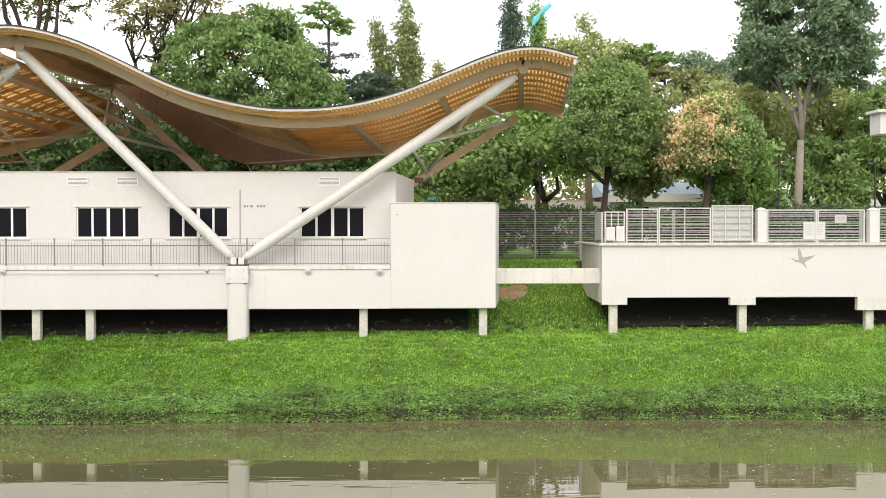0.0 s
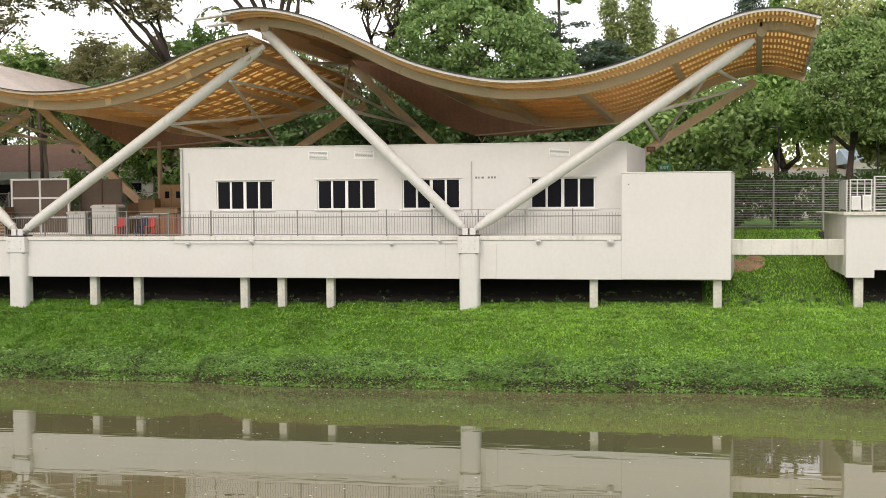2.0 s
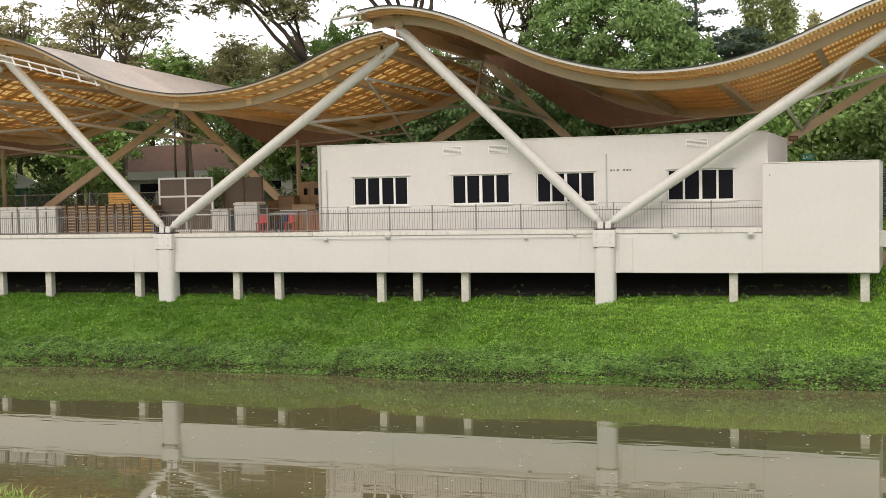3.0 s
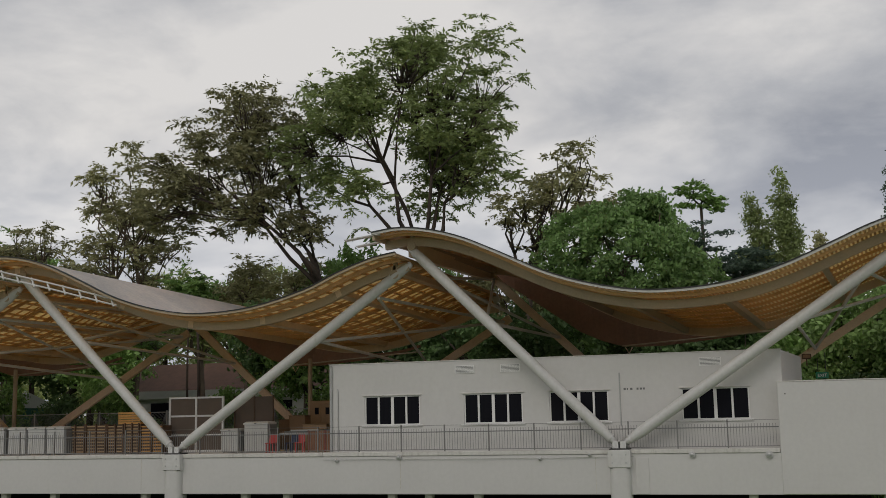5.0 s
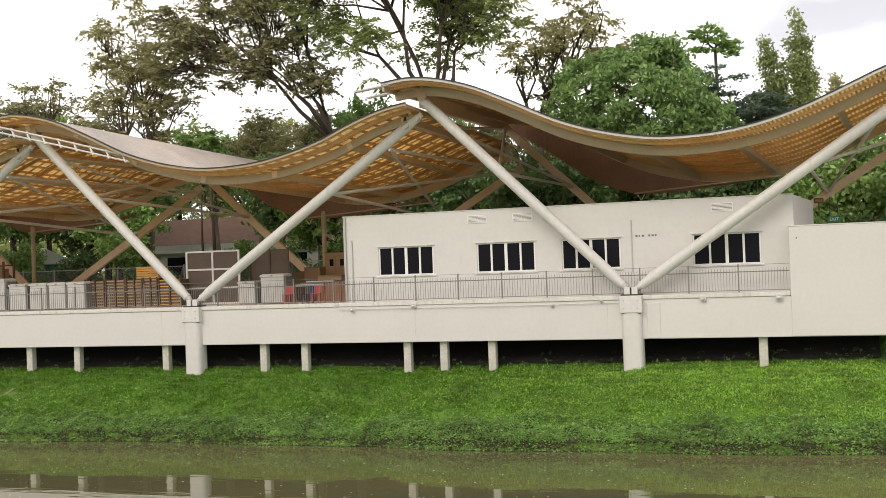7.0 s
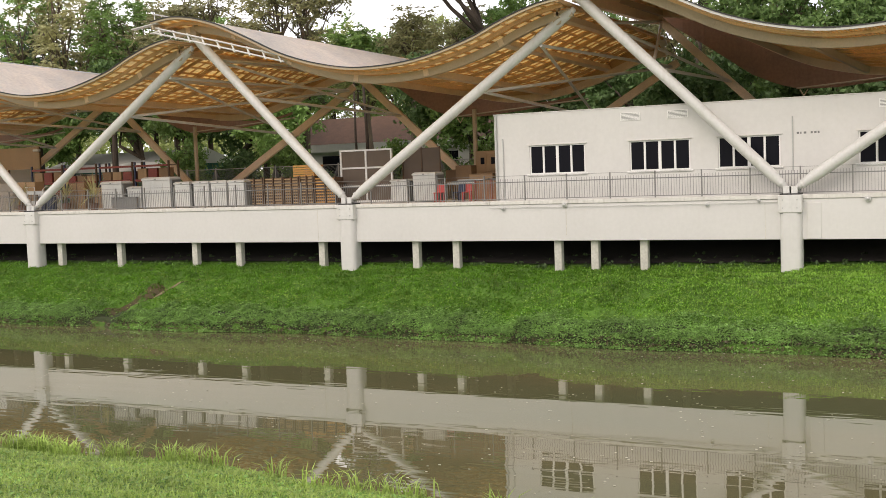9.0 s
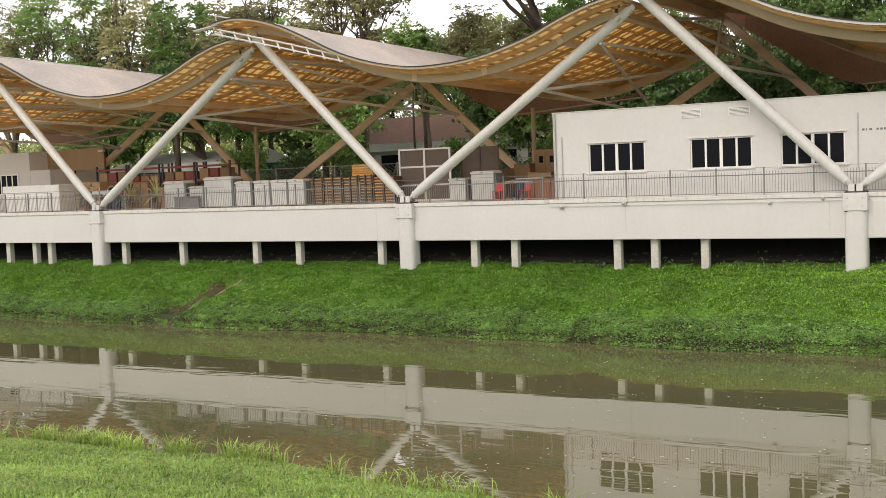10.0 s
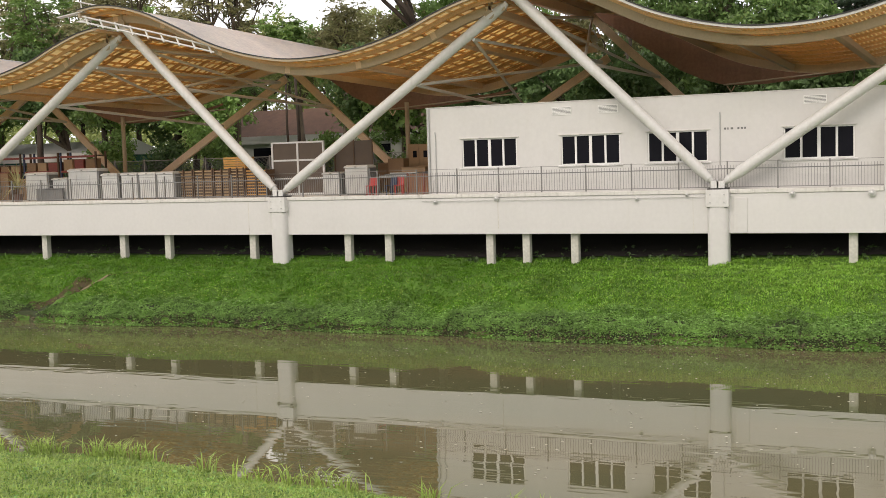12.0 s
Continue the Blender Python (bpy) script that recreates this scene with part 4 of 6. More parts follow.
# dark fence across the gap, with thin level bars
gf0 = thing("field_fence", (4.2, 62.0, 5.1), "tall dark metal fence with thin level bars behind the gap", "fence", "field fences", "structure")
for x in (0.0, 2.65, 5.2):
    part("post", boxes((x - 0.04, x + 0.04, -0.04, 0.04, 0, 2.78)), M_RAILPAINT, gf0)
for i in range(20):
    part("bar", boxes((0.04, 2.61, -0.015, 0.015, 0.22 + 0.128 * i, 0.25 + 0.128 * i)), M_RAILPAINT, gf0)
    part("bar", boxes((2.69, 5.16, -0.015, 0.015, 0.22 + 0.128 * i, 0.25 + 0.128 * i)), M_RAILPAINT, gf0)
for x in (9.4, 14.7, 20.0, 25.3, 30.6):
    copy_thing(gf0, pose(x, 62.3, 5.1))
# yard fence behind the deck
yf = thing("yard_fence", (-24.0, 64.5, 5.3), "grey chain-link yard fence with steel posts", "fence", "yard fences", "structure")
part("post", boxes((-0.04, 0.04, -0.04, 0.04, 0, 2.25)), M_RAILPAINT, yf)
part("rail", boxes((0.04, 2.5, -0.02, 0.02, 2.12, 2.17), (0.04, 2.5, -0.02, 0.02, 0.1, 0.15)), M_RAILPAINT, yf)
bm = bmesh.new()
for i in range(1, 25):
    for s in (1, -1):
        bar(bm, (i * 0.1, 0.01 * s, 0.12), (max(0.05, min(2.45, i * 0.1 + s * 0.9)), 0.01 * s, 2.1), 0.012, 0.012)
part("mesh", bm, M_GREYDK, yf)
for i in range(1, 19):
    copy_thing(yf, pose(-24.0 - 2.54 * i, 64.5, 5.3))

# ---- things in the yard on the deck ----


def bin_cabinet(x, y, w, h, label, style=0):
    b = thing("storage_bin", (x, y, 5.31), label, "storage bin", "grey storage bins on the deck")
    part("body", boxes((0, w, 0, 0.85, 0.05, h * 0.9), bevel=0.025), M_GREYBIN, b)
    bm = bmesh.new()
    ring_tube(bm, [[(-0.03, -0.04, h * 0.9 + 0.002), (w + 0.03, -0.04, h * 0.9 + 0.002), (w + 0.03, 0.9, h * 0.9 + 0.002), (-0.03, 0.9, h * 0.9 + 0.002)], [(-0.03, -0.04, h * 0.95), (w + 0.03, -0.04, h * 0.95), (w + 0.03, 0.9, h * 0.97), (-0.03, 0.9, h * 0.97)], [(0.06, 0.1, h), (w - 0.06, 0.1, h), (w - 0.06, 0.8, h), (0.06, 0.8, h)]])
    lid = part("lid", bm, M_GREYBIN, b, "grey hinged lid")
    part("handle", boxes((w / 2 - 0.05, w / 2 + 0.05, -0.07, -0.041, h * 0.92, h * 0.95)), M_GREYDK, lid)
    if style:
        for sx in (0.28, 0.72):
            part("rib", boxes((w * sx - 0.03, w * sx + 0.03, -0.02, -0.001, 0.1, h * 0.8), bevel=0.005), M_GREYBIN, b)
        part("label_panel", boxes((w * 0.3, w * 0.7, -0.008, -0.001, h * 0.62, h * 0.74)), M_GALV, b)
    for fx in (0.08, w - 0.14):
        part("foot", boxes((fx, fx + 0.06, 0.05, 0.12, 0, 0.05)), M_GREYDK, b)
    # dark solid between neighbouring bins stands in for the shade there
    part("side_gap", boxes((w + 0.035, w + 0.10, 0.05, 0.8, 0.02, h * 0.9)), M_GREYDK, b)
    return b


bin_cabinet(-45.5, 48.8, 1.5, 1.58, "light grey plastic storage bin with an open front", 0)
bin_cabinet(-43.7, 48.9, 1.0, 1.25, "light grey low plastic storage bin", 1)
bin_cabinet(-42.5, 48.8, 1.95, 1.72, "wide light grey plastic storage bin with a stepped lid", 1)
for x in (-40.25, -38.95, -37.78, -36.62):
    bin_cabinet(x, 48.8, 1.02, 1.42, "light grey plastic storage bin with a ribbed front", 1)
bin_cabinet(-25.75, 49.3, 1.25, 1.46, "grey plastic storage bin beside the chairs", 0)
bin_cabinet(-27.0, 49.3, 0.95, 1.15, "grey plastic storage bin behind the railing", 1)
dkb = thing("open_crate", (-44.6, 48.6, 5.31), "dark grey plastic crate under the bins", "crate")
part("body", boxes((0, 1.8, 0, 0.15, 0, 0.62), bevel=0.02), M_GREYDK, dkb)
part("rim", boxes((-0.03, 1.83, -0.03, 0.18, 0.622, 0.68), bevel=0.01), M_GREYDK, dkb)


def crate_stack(x, w, h, layers, wood, label):
    c = thing("crate_stack", (x, 49.3, 5.31), label, "crate stack", "stacked wooden crates on the deck")
    # dark filling plays the shade seen through the slats
    part("core", boxes((0.06, w - 0.06, 0.07, 0.9, 0.02, h - 0.05)), M_CRATEDK, c)
    for px in (0.03, w / 2, w - 0.03):
        part("post", boxes((px - 0.03, px + 0.03, -0.03, 0.03, 0, h + 0.03)), M_CRATEDK, c)
    for i in range(layers):
        z0 = 0.05 + i * (h - 0.06) / layers
        dz = (h - 0.06) / layers
        for sx in (0, 1):
            part("slat", boxes((0.07 + sx * w / 2, w / 2 - 0.05 + sx * w / 2, 0.012 + 0.01 * ((i * 7 + sx * 3) % 4), 0.06, z0 + dz * 0.2, z0 + dz * 0.58)), wood, c)
    return c


for x, w, h, m, lab in ((-35.9, 1.18, 1.46, M_WOODCRATE, "stack of weathered brown slatted wooden crates"), (-34.68, 1.2, 1.48, M_WOODCRATE, "stack of weathered brown slatted wooden crates"), (-33.44, 0.98, 1.45, M_WOODCRATE, "stack of weathered brown slatted wooden crates"), (-32.42, 0.85, 1.48, M_WOODCRATE, "stack of weathered brown slatted wooden crates"), (-31.52, 1.3, 1.42, M_ORANGEWOOD, "stack of newer orange slatted wooden crates")):
    crate_stack(x, w, h, 9, m, lab)
oc = thing("crate_stack", (-33.5, 50.4, 5.31), "tall stack topped with bright orange wooden crates", "crate stack", "stacked wooden crates on the deck")
part("core", boxes((0, 1.3, 0, 1, 0, 1.45)), M_CRATEDK, oc)
for i in range(5):
    part("slat", boxes((0, 1.3, -0.02, 0.95, 1.46 + i * 0.125, 1.56 + i * 0.125)), M_ORANGEWOOD, oc)

cage = thing("screen_frame", (-30.6, 50.5, 5.31), "tall white-framed screen with brown shade netting", "screen")
for a in (0.0, 1.5, 3.0):
    part("upright", boxes((a, a + 0.1, -0.05, 0.05, 0, 2.75)), M_STEEL, cage)
for z in (0.02, 0.8, 1.75, 2.66):
    part("crossbar", boxes((0.1, 1.5, -0.048, 0.048, z, z + 0.09), (1.6, 3.0, -0.048, 0.048, z, z + 0.09)), M_STEEL, cage)
for a in (0.1, 1.6):
    part("net", boxes((a, a + 1.4, 0.0, 0.012, 0.05, 2.7)), M_MESH, cage, "brown netting")
cg2 = thing("screen_frame", (-27.4, 51.4, 5.31), "dark netted screen beside the white-framed one", "screen")
part("net", boxes((0, 2.2, 0, 0.02, 0.05, 2.7)), M_MESH, cg2)
for a in (0.0, 1.1, 2.14):
    part("upright", boxes((a, a + 0.06, -0.04, 0.0, 0, 2.75)), M_CRATEDK, cg2)


def chair(x, y, m, label, turn=0):
    c = thing("stacking_chair", (x, y, 5.31), label, "chair", "plastic chairs on the deck", turn=turn)
    part("seat", boxes((0, 0.44, 0, 0.44, 0.42, 0.46), bevel=0.015), m, c)
    bm = bmesh.new()
    ring_tube(bm, [[(0.02, 0.42, 0.46), (0.42, 0.42, 0.46), (0.42, 0.45, 0.46), (0.02, 0.45, 0.46)], [(0.04, 0.47, 0.86), (0.40, 0.47, 0.86), (0.40, 0.50, 0.86), (0.04, 0.50, 0.86)]])
    part("backrest", bm, m, c)
    for lx, ly in ((0.03, 0.03), (0.37, 0.03), (0.03, 0.37), (0.37, 0.37)):
        bm = bmesh.new()
        bar(bm, (lx + 0.02, ly + 0.02, 0), (lx + 0.02, ly + 0.02, 0.42), 0.045, 0.045)
        part("leg", bm, m, c)
    return c


for i, x in enumerate((-24.2, -22.75)):
    chair(x, 48.4 + 0.15 * i, M_RED, "bright red plastic chair near the hut", 12 * i)
chair(-23.2, 48.5, M_BLUE, "blue plastic chair near the hut", -10)
tb = thing("folding_table", (-24.3, 49.9, 5.31), "grey folding table stacked with dark sheets", "table")
part("tabletop", boxes((0, 1.9, 0, 0.75, 0.78, 0.83), bevel=0.01), M_GALV, tb)
for lx in (0.06, 1.78):
    for ly in (0.05, 0.65):
        part("leg", boxes((lx, lx + 0.05, ly, ly + 0.05, 0, 0.779)), M_GREYDK, tb)
for i in range(3):
    sh = thing("metal_sheet", (-24.2 + 0.3 * i, 49.9, 6.145 + 0.07 * i), "dark metal sheet lying on the folding table", "sheet", "sheets on the table")
    part("plate", boxes((0, 1.5, 0.05, 0.65, 0, 0.06), bevel=0.01), M_GREYDK if i % 2 else M_GALV, sh)
ob_ = thing("barrier", (-22.3, 49.1, 5.31), "rusty orange sheet-metal barrier", "barrier")
part("panel", boxes((0, 1.75, 0, 0.06, 0.05, 0.95), bevel=0.01), M_ORANGE, ob_)
for a in (0.0, 0.85, 1.68):
    part("stud", boxes((a, a + 0.07, -0.03, -0.001, 0, 1.0)), M_RUST, ob_)
for i, (x, y, w, d, h, m, lab) in enumerate(((-26.2, 54.0, 1.2, 0.8, 1.5, M_CARD, "large cardboard carton"), (-24.9, 52.5, 0.9, 0.7, 1.7, M_CARD, "stack of brown cartons"), (-23.9, 52.0, 1.3, 0.9, 1.25, M_BROWNBOARD, "brown plywood box"), (-22.6, 51.6, 1.2, 0.9, 1.0, M_GREYDK, "dark covered bundle box"), (-21.8, 50.9, 0.9, 0.8, 1.35, M_BROWNBOARD, "brown plywood box"))):
    b = thing("carton", (x, y, 5.31), lab + " on the deck", "box", "boxes in the yard")
    part("body", boxes((0, w, 0, d, 0, h), bevel=0.02), m, b)
    part("tape", boxes((w / 2 - 0.04, w / 2 + 0.04, -0.004, d * 0.5, h + 0.001, h + 0.005)), M_CRATEDK, b)
    part("lid", boxes((-0.01, w + 0.01, -0.01, d + 0.01, h + 0.006, h + 0.03)), m, b)
wc = thing("wooden_cupboard", (-24.5, 54.2, 5.31), "yellow-brown wooden cupboard with two small dark panes", "cupboard")
part("body", boxes((0, 1.5, 0, 0.6, 0, 2.45), bevel=0.02), M_BROWNBOARD, wc)
for a in (0.3, 0.9):
    door = part("door", boxes((a - 0.18, a + 0.33, -0.03, -0.001, 1.35, 2.3), bevel=0.01), M_BROWNBOARD, wc)
    part("pane", boxes((a, a + 0.22, -0.036, -0.031, 1.75, 2.1)), M_GLASS, door)

# racks with red beams and blue uprights, goods on them


def rack(x, y, w, label):
    r = thing("storage_rack", (x, y, 5.31), label, "rack", "storage racks in the yard")
    for a in (0, w - 0.1):
        for b in (0, 0.9):
            part("upright", boxes((a, a + 0.1, b, b + 0.1, 0, 2.75)), M_BLUE if a == 0 else M_CRATEDK, r)
    for z in (0.6, 1.5, 2.4):
        part("beam", boxes((0.1, w - 0.1, -0.02, 0.05, z, z + 0.13)), M_RUST, r)
        part("shelf", boxes((0.1, w - 0.1, 0.051, 0.95, z + 0.08, z + 0.13)), M_CRATEDK, r)
    return r


for i, x in enumerate((-57.3, -54.4, -51.4, -48.5)):
    rack(x, 55.0, 2.8, "steel storage rack with red beams and dark uprights")
    for j, z in enumerate((0.74, 1.64)):
        for q in range(3):
            g = thing("carton", (x + 0.2 + q * 0.85, 55.1, 5.31 + z), "brown carton stored on the red rack", "box", "boxes on the racks")
            hh = 0.35 + 0.3 * ((i + j * 2 + q * 3) % 3) / 2
            part("body", boxes((0, 0.7, 0, 0.6, 0, hh), bevel=0.01), (M_CARD, M_BROWNBOARD, M_RUST)[(i + j + q) % 3], g)
            part("lid", boxes((-0.01, 0.71, -0.01, 0.61, hh + 0.001, hh + 0.025)), M_CARD, g)
bd = thing("board_wall", (-63.0, 55.6, 5.31), "brown plywood hoarding above the racks", "hoarding", kind="structure")
part("panel", boxes((0, 5.9, 0, 0.06, 2.6, 4.05)), M_BROWNBOARD, bd)
for a in (0.0, 2.9, 5.8):
    part("post", boxes((a, a + 0.1, 0.07, 0.17, 0, 4.05)), M_CRATEDK, bd)
part("floodlight", boxes((5.6, 6.1, -0.25, -0.02, 3.75, 3.9), bevel=0.02), M_TRIM, bd)
sh2 = thing("side_hut", (-72.0, 54.0, 5.31), "small white rendered hut at the far end of the deck", "hut", kind="structure")
part("wall", boxes((0, 9.45, 0, 5, 0, 3.95)), M_WALL, sh2)
part("annex_wall", boxes((9.452, 11.4, 0.02, 5, 0, 2.7)), M_WALL, sh2)
part("window_frame", boxes((5.9, 8.3, -0.03, -0.002, 1.05, 2.5)), M_WHITEFRAME, sh2)
for i in range(4):
    part("pane", boxes((6.0 + i * 0.57, 6.45 + i * 0.57, -0.036, -0.031, 1.15, 2.42)), M_GLASS, sh2)
wb = thing("white_tank", (-59.3, 49.0, 5.31), "long white fibreglass water trough with panel joints", "tank")
part("body", boxes((0, 5.0, 0, 1.6, 0.02, 1.22), bevel=0.03), M_WALL, wb)
part("rim", boxes((-0.04, 5.04, -0.04, 1.64, 1.222, 1.66), bevel=0.02), M_STEEL, wb)
for a in (1.0, 2.0, 3.0, 4.0):
    part("joint", boxes((a - 0.025, a + 0.025, -0.035, -0.001, 0.05, 1.2)), M_RAILPAINT, wb)
# clutter between the racks and the railing
for x, y, w, h, m, lab in ((-49.3, 50.2, 1.2, 1.55, M_CARD, "stack of tan cartons"), (-47.9, 50.6, 1.3, 1.2, M_BROWNBOARD, "brown plywood box"), (-47.6, 50.3, 0.9, 0.7, M_CARD, "open tan carton"), (-55.0, 51.6, 1.5, 1.7, M_BROWNBOARD, "brown plywood box"), (-53.2, 50.6, 0.8, 1.0, M_CARD, "tan carton")):
    b = thing("carton", (x, y, 5.31), lab + " behind the deck railing", "box", "boxes in the yard")
    part("body", boxes((0, w, 0, 0.8, 0, h), bevel=0.02), m, b)
    part("lid", boxes((-0.01, w + 0.01, -0.01, 0.81, h + 0.002, h + 0.03)), m, b)
    part("tape", boxes((w / 2 - 0.04, w / 2 + 0.04, -0.006, -0.001, h * 0.3, h)), M_CRATEDK, b)
for x in (-50.6, -49.95):
    d = thing("drum", (x, 49.4, 5.31), "dark blue plastic drum behind the railing", "drum", "drums on the deck")
    bm = bmesh.new()
    tube(bm, [(0, 0, 0), (0, 0, 0.04), (0, 0, 0.3), (0, 0, 0.34), (0, 0, 0.62), (0, 0, 0.66), (0, 0, 0.9)], [0.26, 0.28, 0.28, 0.3, 0.3, 0.28, 0.27], 18)
    smooth(part("barrel", bm, M_BLUE, d))
    bm = bmesh.new()
    tube(bm, [(0, 0, 0.902), (0, 0, 0.95)], [0.28, 0.27], 18)
    part("lid", bm, M_STEEL, d, "white lid")
tr = thing("trolley", (-52.3, 49.8, 5.31), "white tubular trolley frame with two baskets", "trolley")
for a in (0.0, 1.3):
    bm = bmesh.new()
    tube(bm, [(a, 0, 0.1), (a, 0, 1.25), (a + (0.15 if a else -0.15), 0.05, 1.4), (a, 0.6, 1.4), (a, 0.6, 0.1)], 0.03, 6)
    part("side_frame", bm, M_STEEL, tr)
for z in (0.35, 0.95):
    part("basket", boxes((0.03, 1.27, 0.0, 0.6, z, z + 0.04), (0.03, 1.27, -0.02, 0.0, z + 0.04, z + 0.22), (0.03, 1.27, 0.6, 0.62, z + 0.04, z + 0.22)), M_GALV, tr)
for a in (0.05, 1.25):
    bm = bmesh.new()
    tube(bm, [(a - 0.02, 0.05, 0.07), (a + 0.02, 0.05, 0.07)], 0.07, 10)
    part("wheel", bm, M_GREYDK, tr)
bx = thing("bicycle", (-51.9, 50.6, 5.31), "grey bicycle parked among the racks", "bicycle")
for cx in (0.35, 1.4):
    bm = bmesh.new()
    pts = [(cx + 0.33 * math.cos(a), 0, 0.35 + 0.33 * math.sin(a)) for a in np.linspace(0, 2 * math.pi, 19)]
    tube(bm, pts, 0.022, 6)
    part("wheel", bm, M_GREYDK, bx)
bm = bmesh.new()
for a, b in (((0.35, 0, 0.35), (0.6, 0, 0.85)), ((0.6, 0, 0.85), (1.25, 0, 0.85)), ((0.6, 0, 0.85), (0.85, 0, 0.33)), ((0.85, 0, 0.33), (1.25, 0, 0.8)), ((1.25, 0, 1.0), (1.4, 0, 0.35)), ((0.35, 0, 0.35), (0.85, 0, 0.33))):
    tube(bm, [a, b], 0.02, 6)
part("frame", bm, M_GALV, bx)
part("saddle", boxes((0.45, 0.72, -0.07, 0.07, 0.92, 0.97), bevel=0.02), M_GREYDK, bx)
bm = bmesh.new()
tube(bm, [(1.2, -0.25, 1.05), (1.25, 0, 1.0), (1.2, 0.25, 1.05)], 0.018, 6)
part("handlebar", bm, M_GALV, bx)


def spiky_plant(x, y, s, seed):
    r = np.random.default_rng(seed)
    p = thing("potted_palm", (x, y, 5.31), "spiky green potted palm with drooping leaf blades", "plant", "potted palms on the deck")
    bm = bmesh.new()
    tube(bm, [(0, 0, 0), (0, 0, 0.36), (0, 0, 0.4)], [0.2, 0.27, 0.29], 14)
    part("pot", bm, M_TILEROOF, p, "brown clay pot")
    bm = bmesh.new()
    tube(bm, [(0, 0, 0.4), (0.03, 0, 0.75)], 0.06, 8)
    part("stem", bm, M_BARK, p)
    V, F = [], []
    for i in range(46):
        a, up = r.uniform(0, 6.28), r.uniform(0.1, 1.0)
        L = s * r.uniform(0.6, 1.0)
        d, side = np.array((math.cos(a), math.sin(a), 0)), np.array((-math.sin(a), math.cos(a), 0))
        b = len(V)
        for t, w in ((0, 0.02), (0.5, 0.035), (1.0, 0.004)):
            q = np.array((0, 0, 0.72)) + d * L * t * (0.4 + 0.5 * (1 - up)) + np.array((0, 0, 1)) * L * (up * t - 0.55 * t * t * (1 - up * 0.6))
            V += [q - side * w, q + side * w]
        F += [(b, b + 1, b + 3, b + 2), (b + 2, b + 3, b + 5, b + 4)]
    fast("leaves", V, F, L_OLIVE, p)


spiky_plant(-51.2, 48.3, 1.9, 3)
spiky_plant(-45.9, 48.6, 2.0, 4)
spiky_plant(-49.0, 49.6, 1.9, 5)

# ---- low buildings and lamps behind ----


def low_house(x, y, w, d, wall_h, roof_h, roof, wall, label, windows=4):
    h = thing("house", (x, y, 5.2), label, "house", kind="structure")
    part("wall", boxes((0, w, 0, d, 0, wall_h)), wall, h)
    bm = bmesh.new()
    o = 0.6
    ring_tube(bm, [[(-o, -o, wall_h + 0.002), (-o, d + o, wall_h + 0.002), (-o, d / 2, wall_h + roof_h)], [(w + o, -o, wall_h + 0.002), (w + o, d + o, wall_h + 0.002), (w + o, d / 2, wall_h + roof_h)]])
    part("roof", bm, roof, h)
    part("eaves", boxes((-o, w + o, -o - 0.06, -o - 0.002, wall_h - 0.45, wall_h + 0.2)), M_WALL, h)
    for i in range(windows):
        a = w * (i + 0.25) / windows
        win = part("window", boxes((a, a + w / windows * 0.5, -0.05, -0.002, wall_h * 0.35, wall_h * 0.8)), M_GLASS, h)
        part("sill", boxes((a - 0.1, a + w / windows * 0.5 + 0.1, -0.12, -0.052, wall_h * 0.3, wall_h * 0.345)), M_WHITEFRAME, win)
    return h


low_house(-56, 82, 22, 9, 3.9, 2.6, M_TILEROOF, M_WALL, "low white house with a brown tiled roof among trees", 6)
low_house(-72, 72, 13, 7, 2.9, 1.2, M_WALL, M_TEAL, "low teal shed with a white sheet roof", 3)
low_house(-33, 80, 16, 8, 3.4, 2.2, M_TILEROOF, M_WALL, "low white house with a brown tiled roof among trees", 4)
low_house(3.5, 92, 15, 8, 3.6, 0.5, M_BROWNBOARD, M_WALL_DIRTY, "long low white building with a brown eaves band", 5)
low_house(16.0, 90, 12.5, 8, 4.2, 1.3, M_BLUEROOF, M_WALL, "low building with a pale blue sheet roof", 3)
low_house(30, 88, 20, 8, 3.8, 1.0, M_TRIM, M_WALL, "low white building behind the trees", 5)
slab = thing("roof_slab", (21.25, 51.0, 11.2), "white concrete roof slab edge of a neighbouring building", "roof slab", kind="structure")
part("slab", boxes((0.3, 14, 0, 1.2, 0, 0.98), bevel=0.03), M_WALL, slab)
part("lip", boxes((0.1, 14, -0.2, 1.2, 0.982, 1.12), bevel=0.02), M_WALL_DIRTY, slab)
part("pillar", boxes((9, 9.8, 0.2, 1.0, -6, -0.001)), M_WALL, slab)

for x, y, h in ((7.55, 66, 5.6), (12.9, 66, 5.6), (21.8, 66, 6.2), (27.6, 66, 5.5)):
    lp = thing("street_lamp", (x, y, 5.2), "slim black lamp post with a flat head", "street lamp", "lamp posts behind the fence")
    bm = bmesh.new()
    tube(bm, [(0, 0, 0), (0, 0, h)], [0.07, 0.045], 8)
    part("pole", bm, M_DARK, lp)
    head = part("head", boxes((-0.5, 0.1, -0.1, 0.1, h, h + 0.09), bevel=0.02), M_DARK, lp)
    part("lens", boxes((-0.45, -0.05, -0.07, 0.07, h - 0.02, h - 0.001)), M_TRIM, head)
ex = thing("exit_sign", (0.72, 55.4, 8.22), "green exit sign with white lettering under the canopy", "sign")
part("panel", boxes((0, 0.58, 0, 0.06, 0, 0.30), bevel=0.01), M_GREENSIGN, ex)
cu = bpy.data.curves.new("exit_text", "FONT")
cu.body, cu.size, cu.extrude = "EXIT", 0.2, 0.002
cu.align_x = "CENTER"
to = new("lettering", cu)
to.parent = ex
to.matrix_basis = pose(0.29, -0.006, 0.08, 90, 0, 0)
cu.materials.append(M_WHITEFRAME)
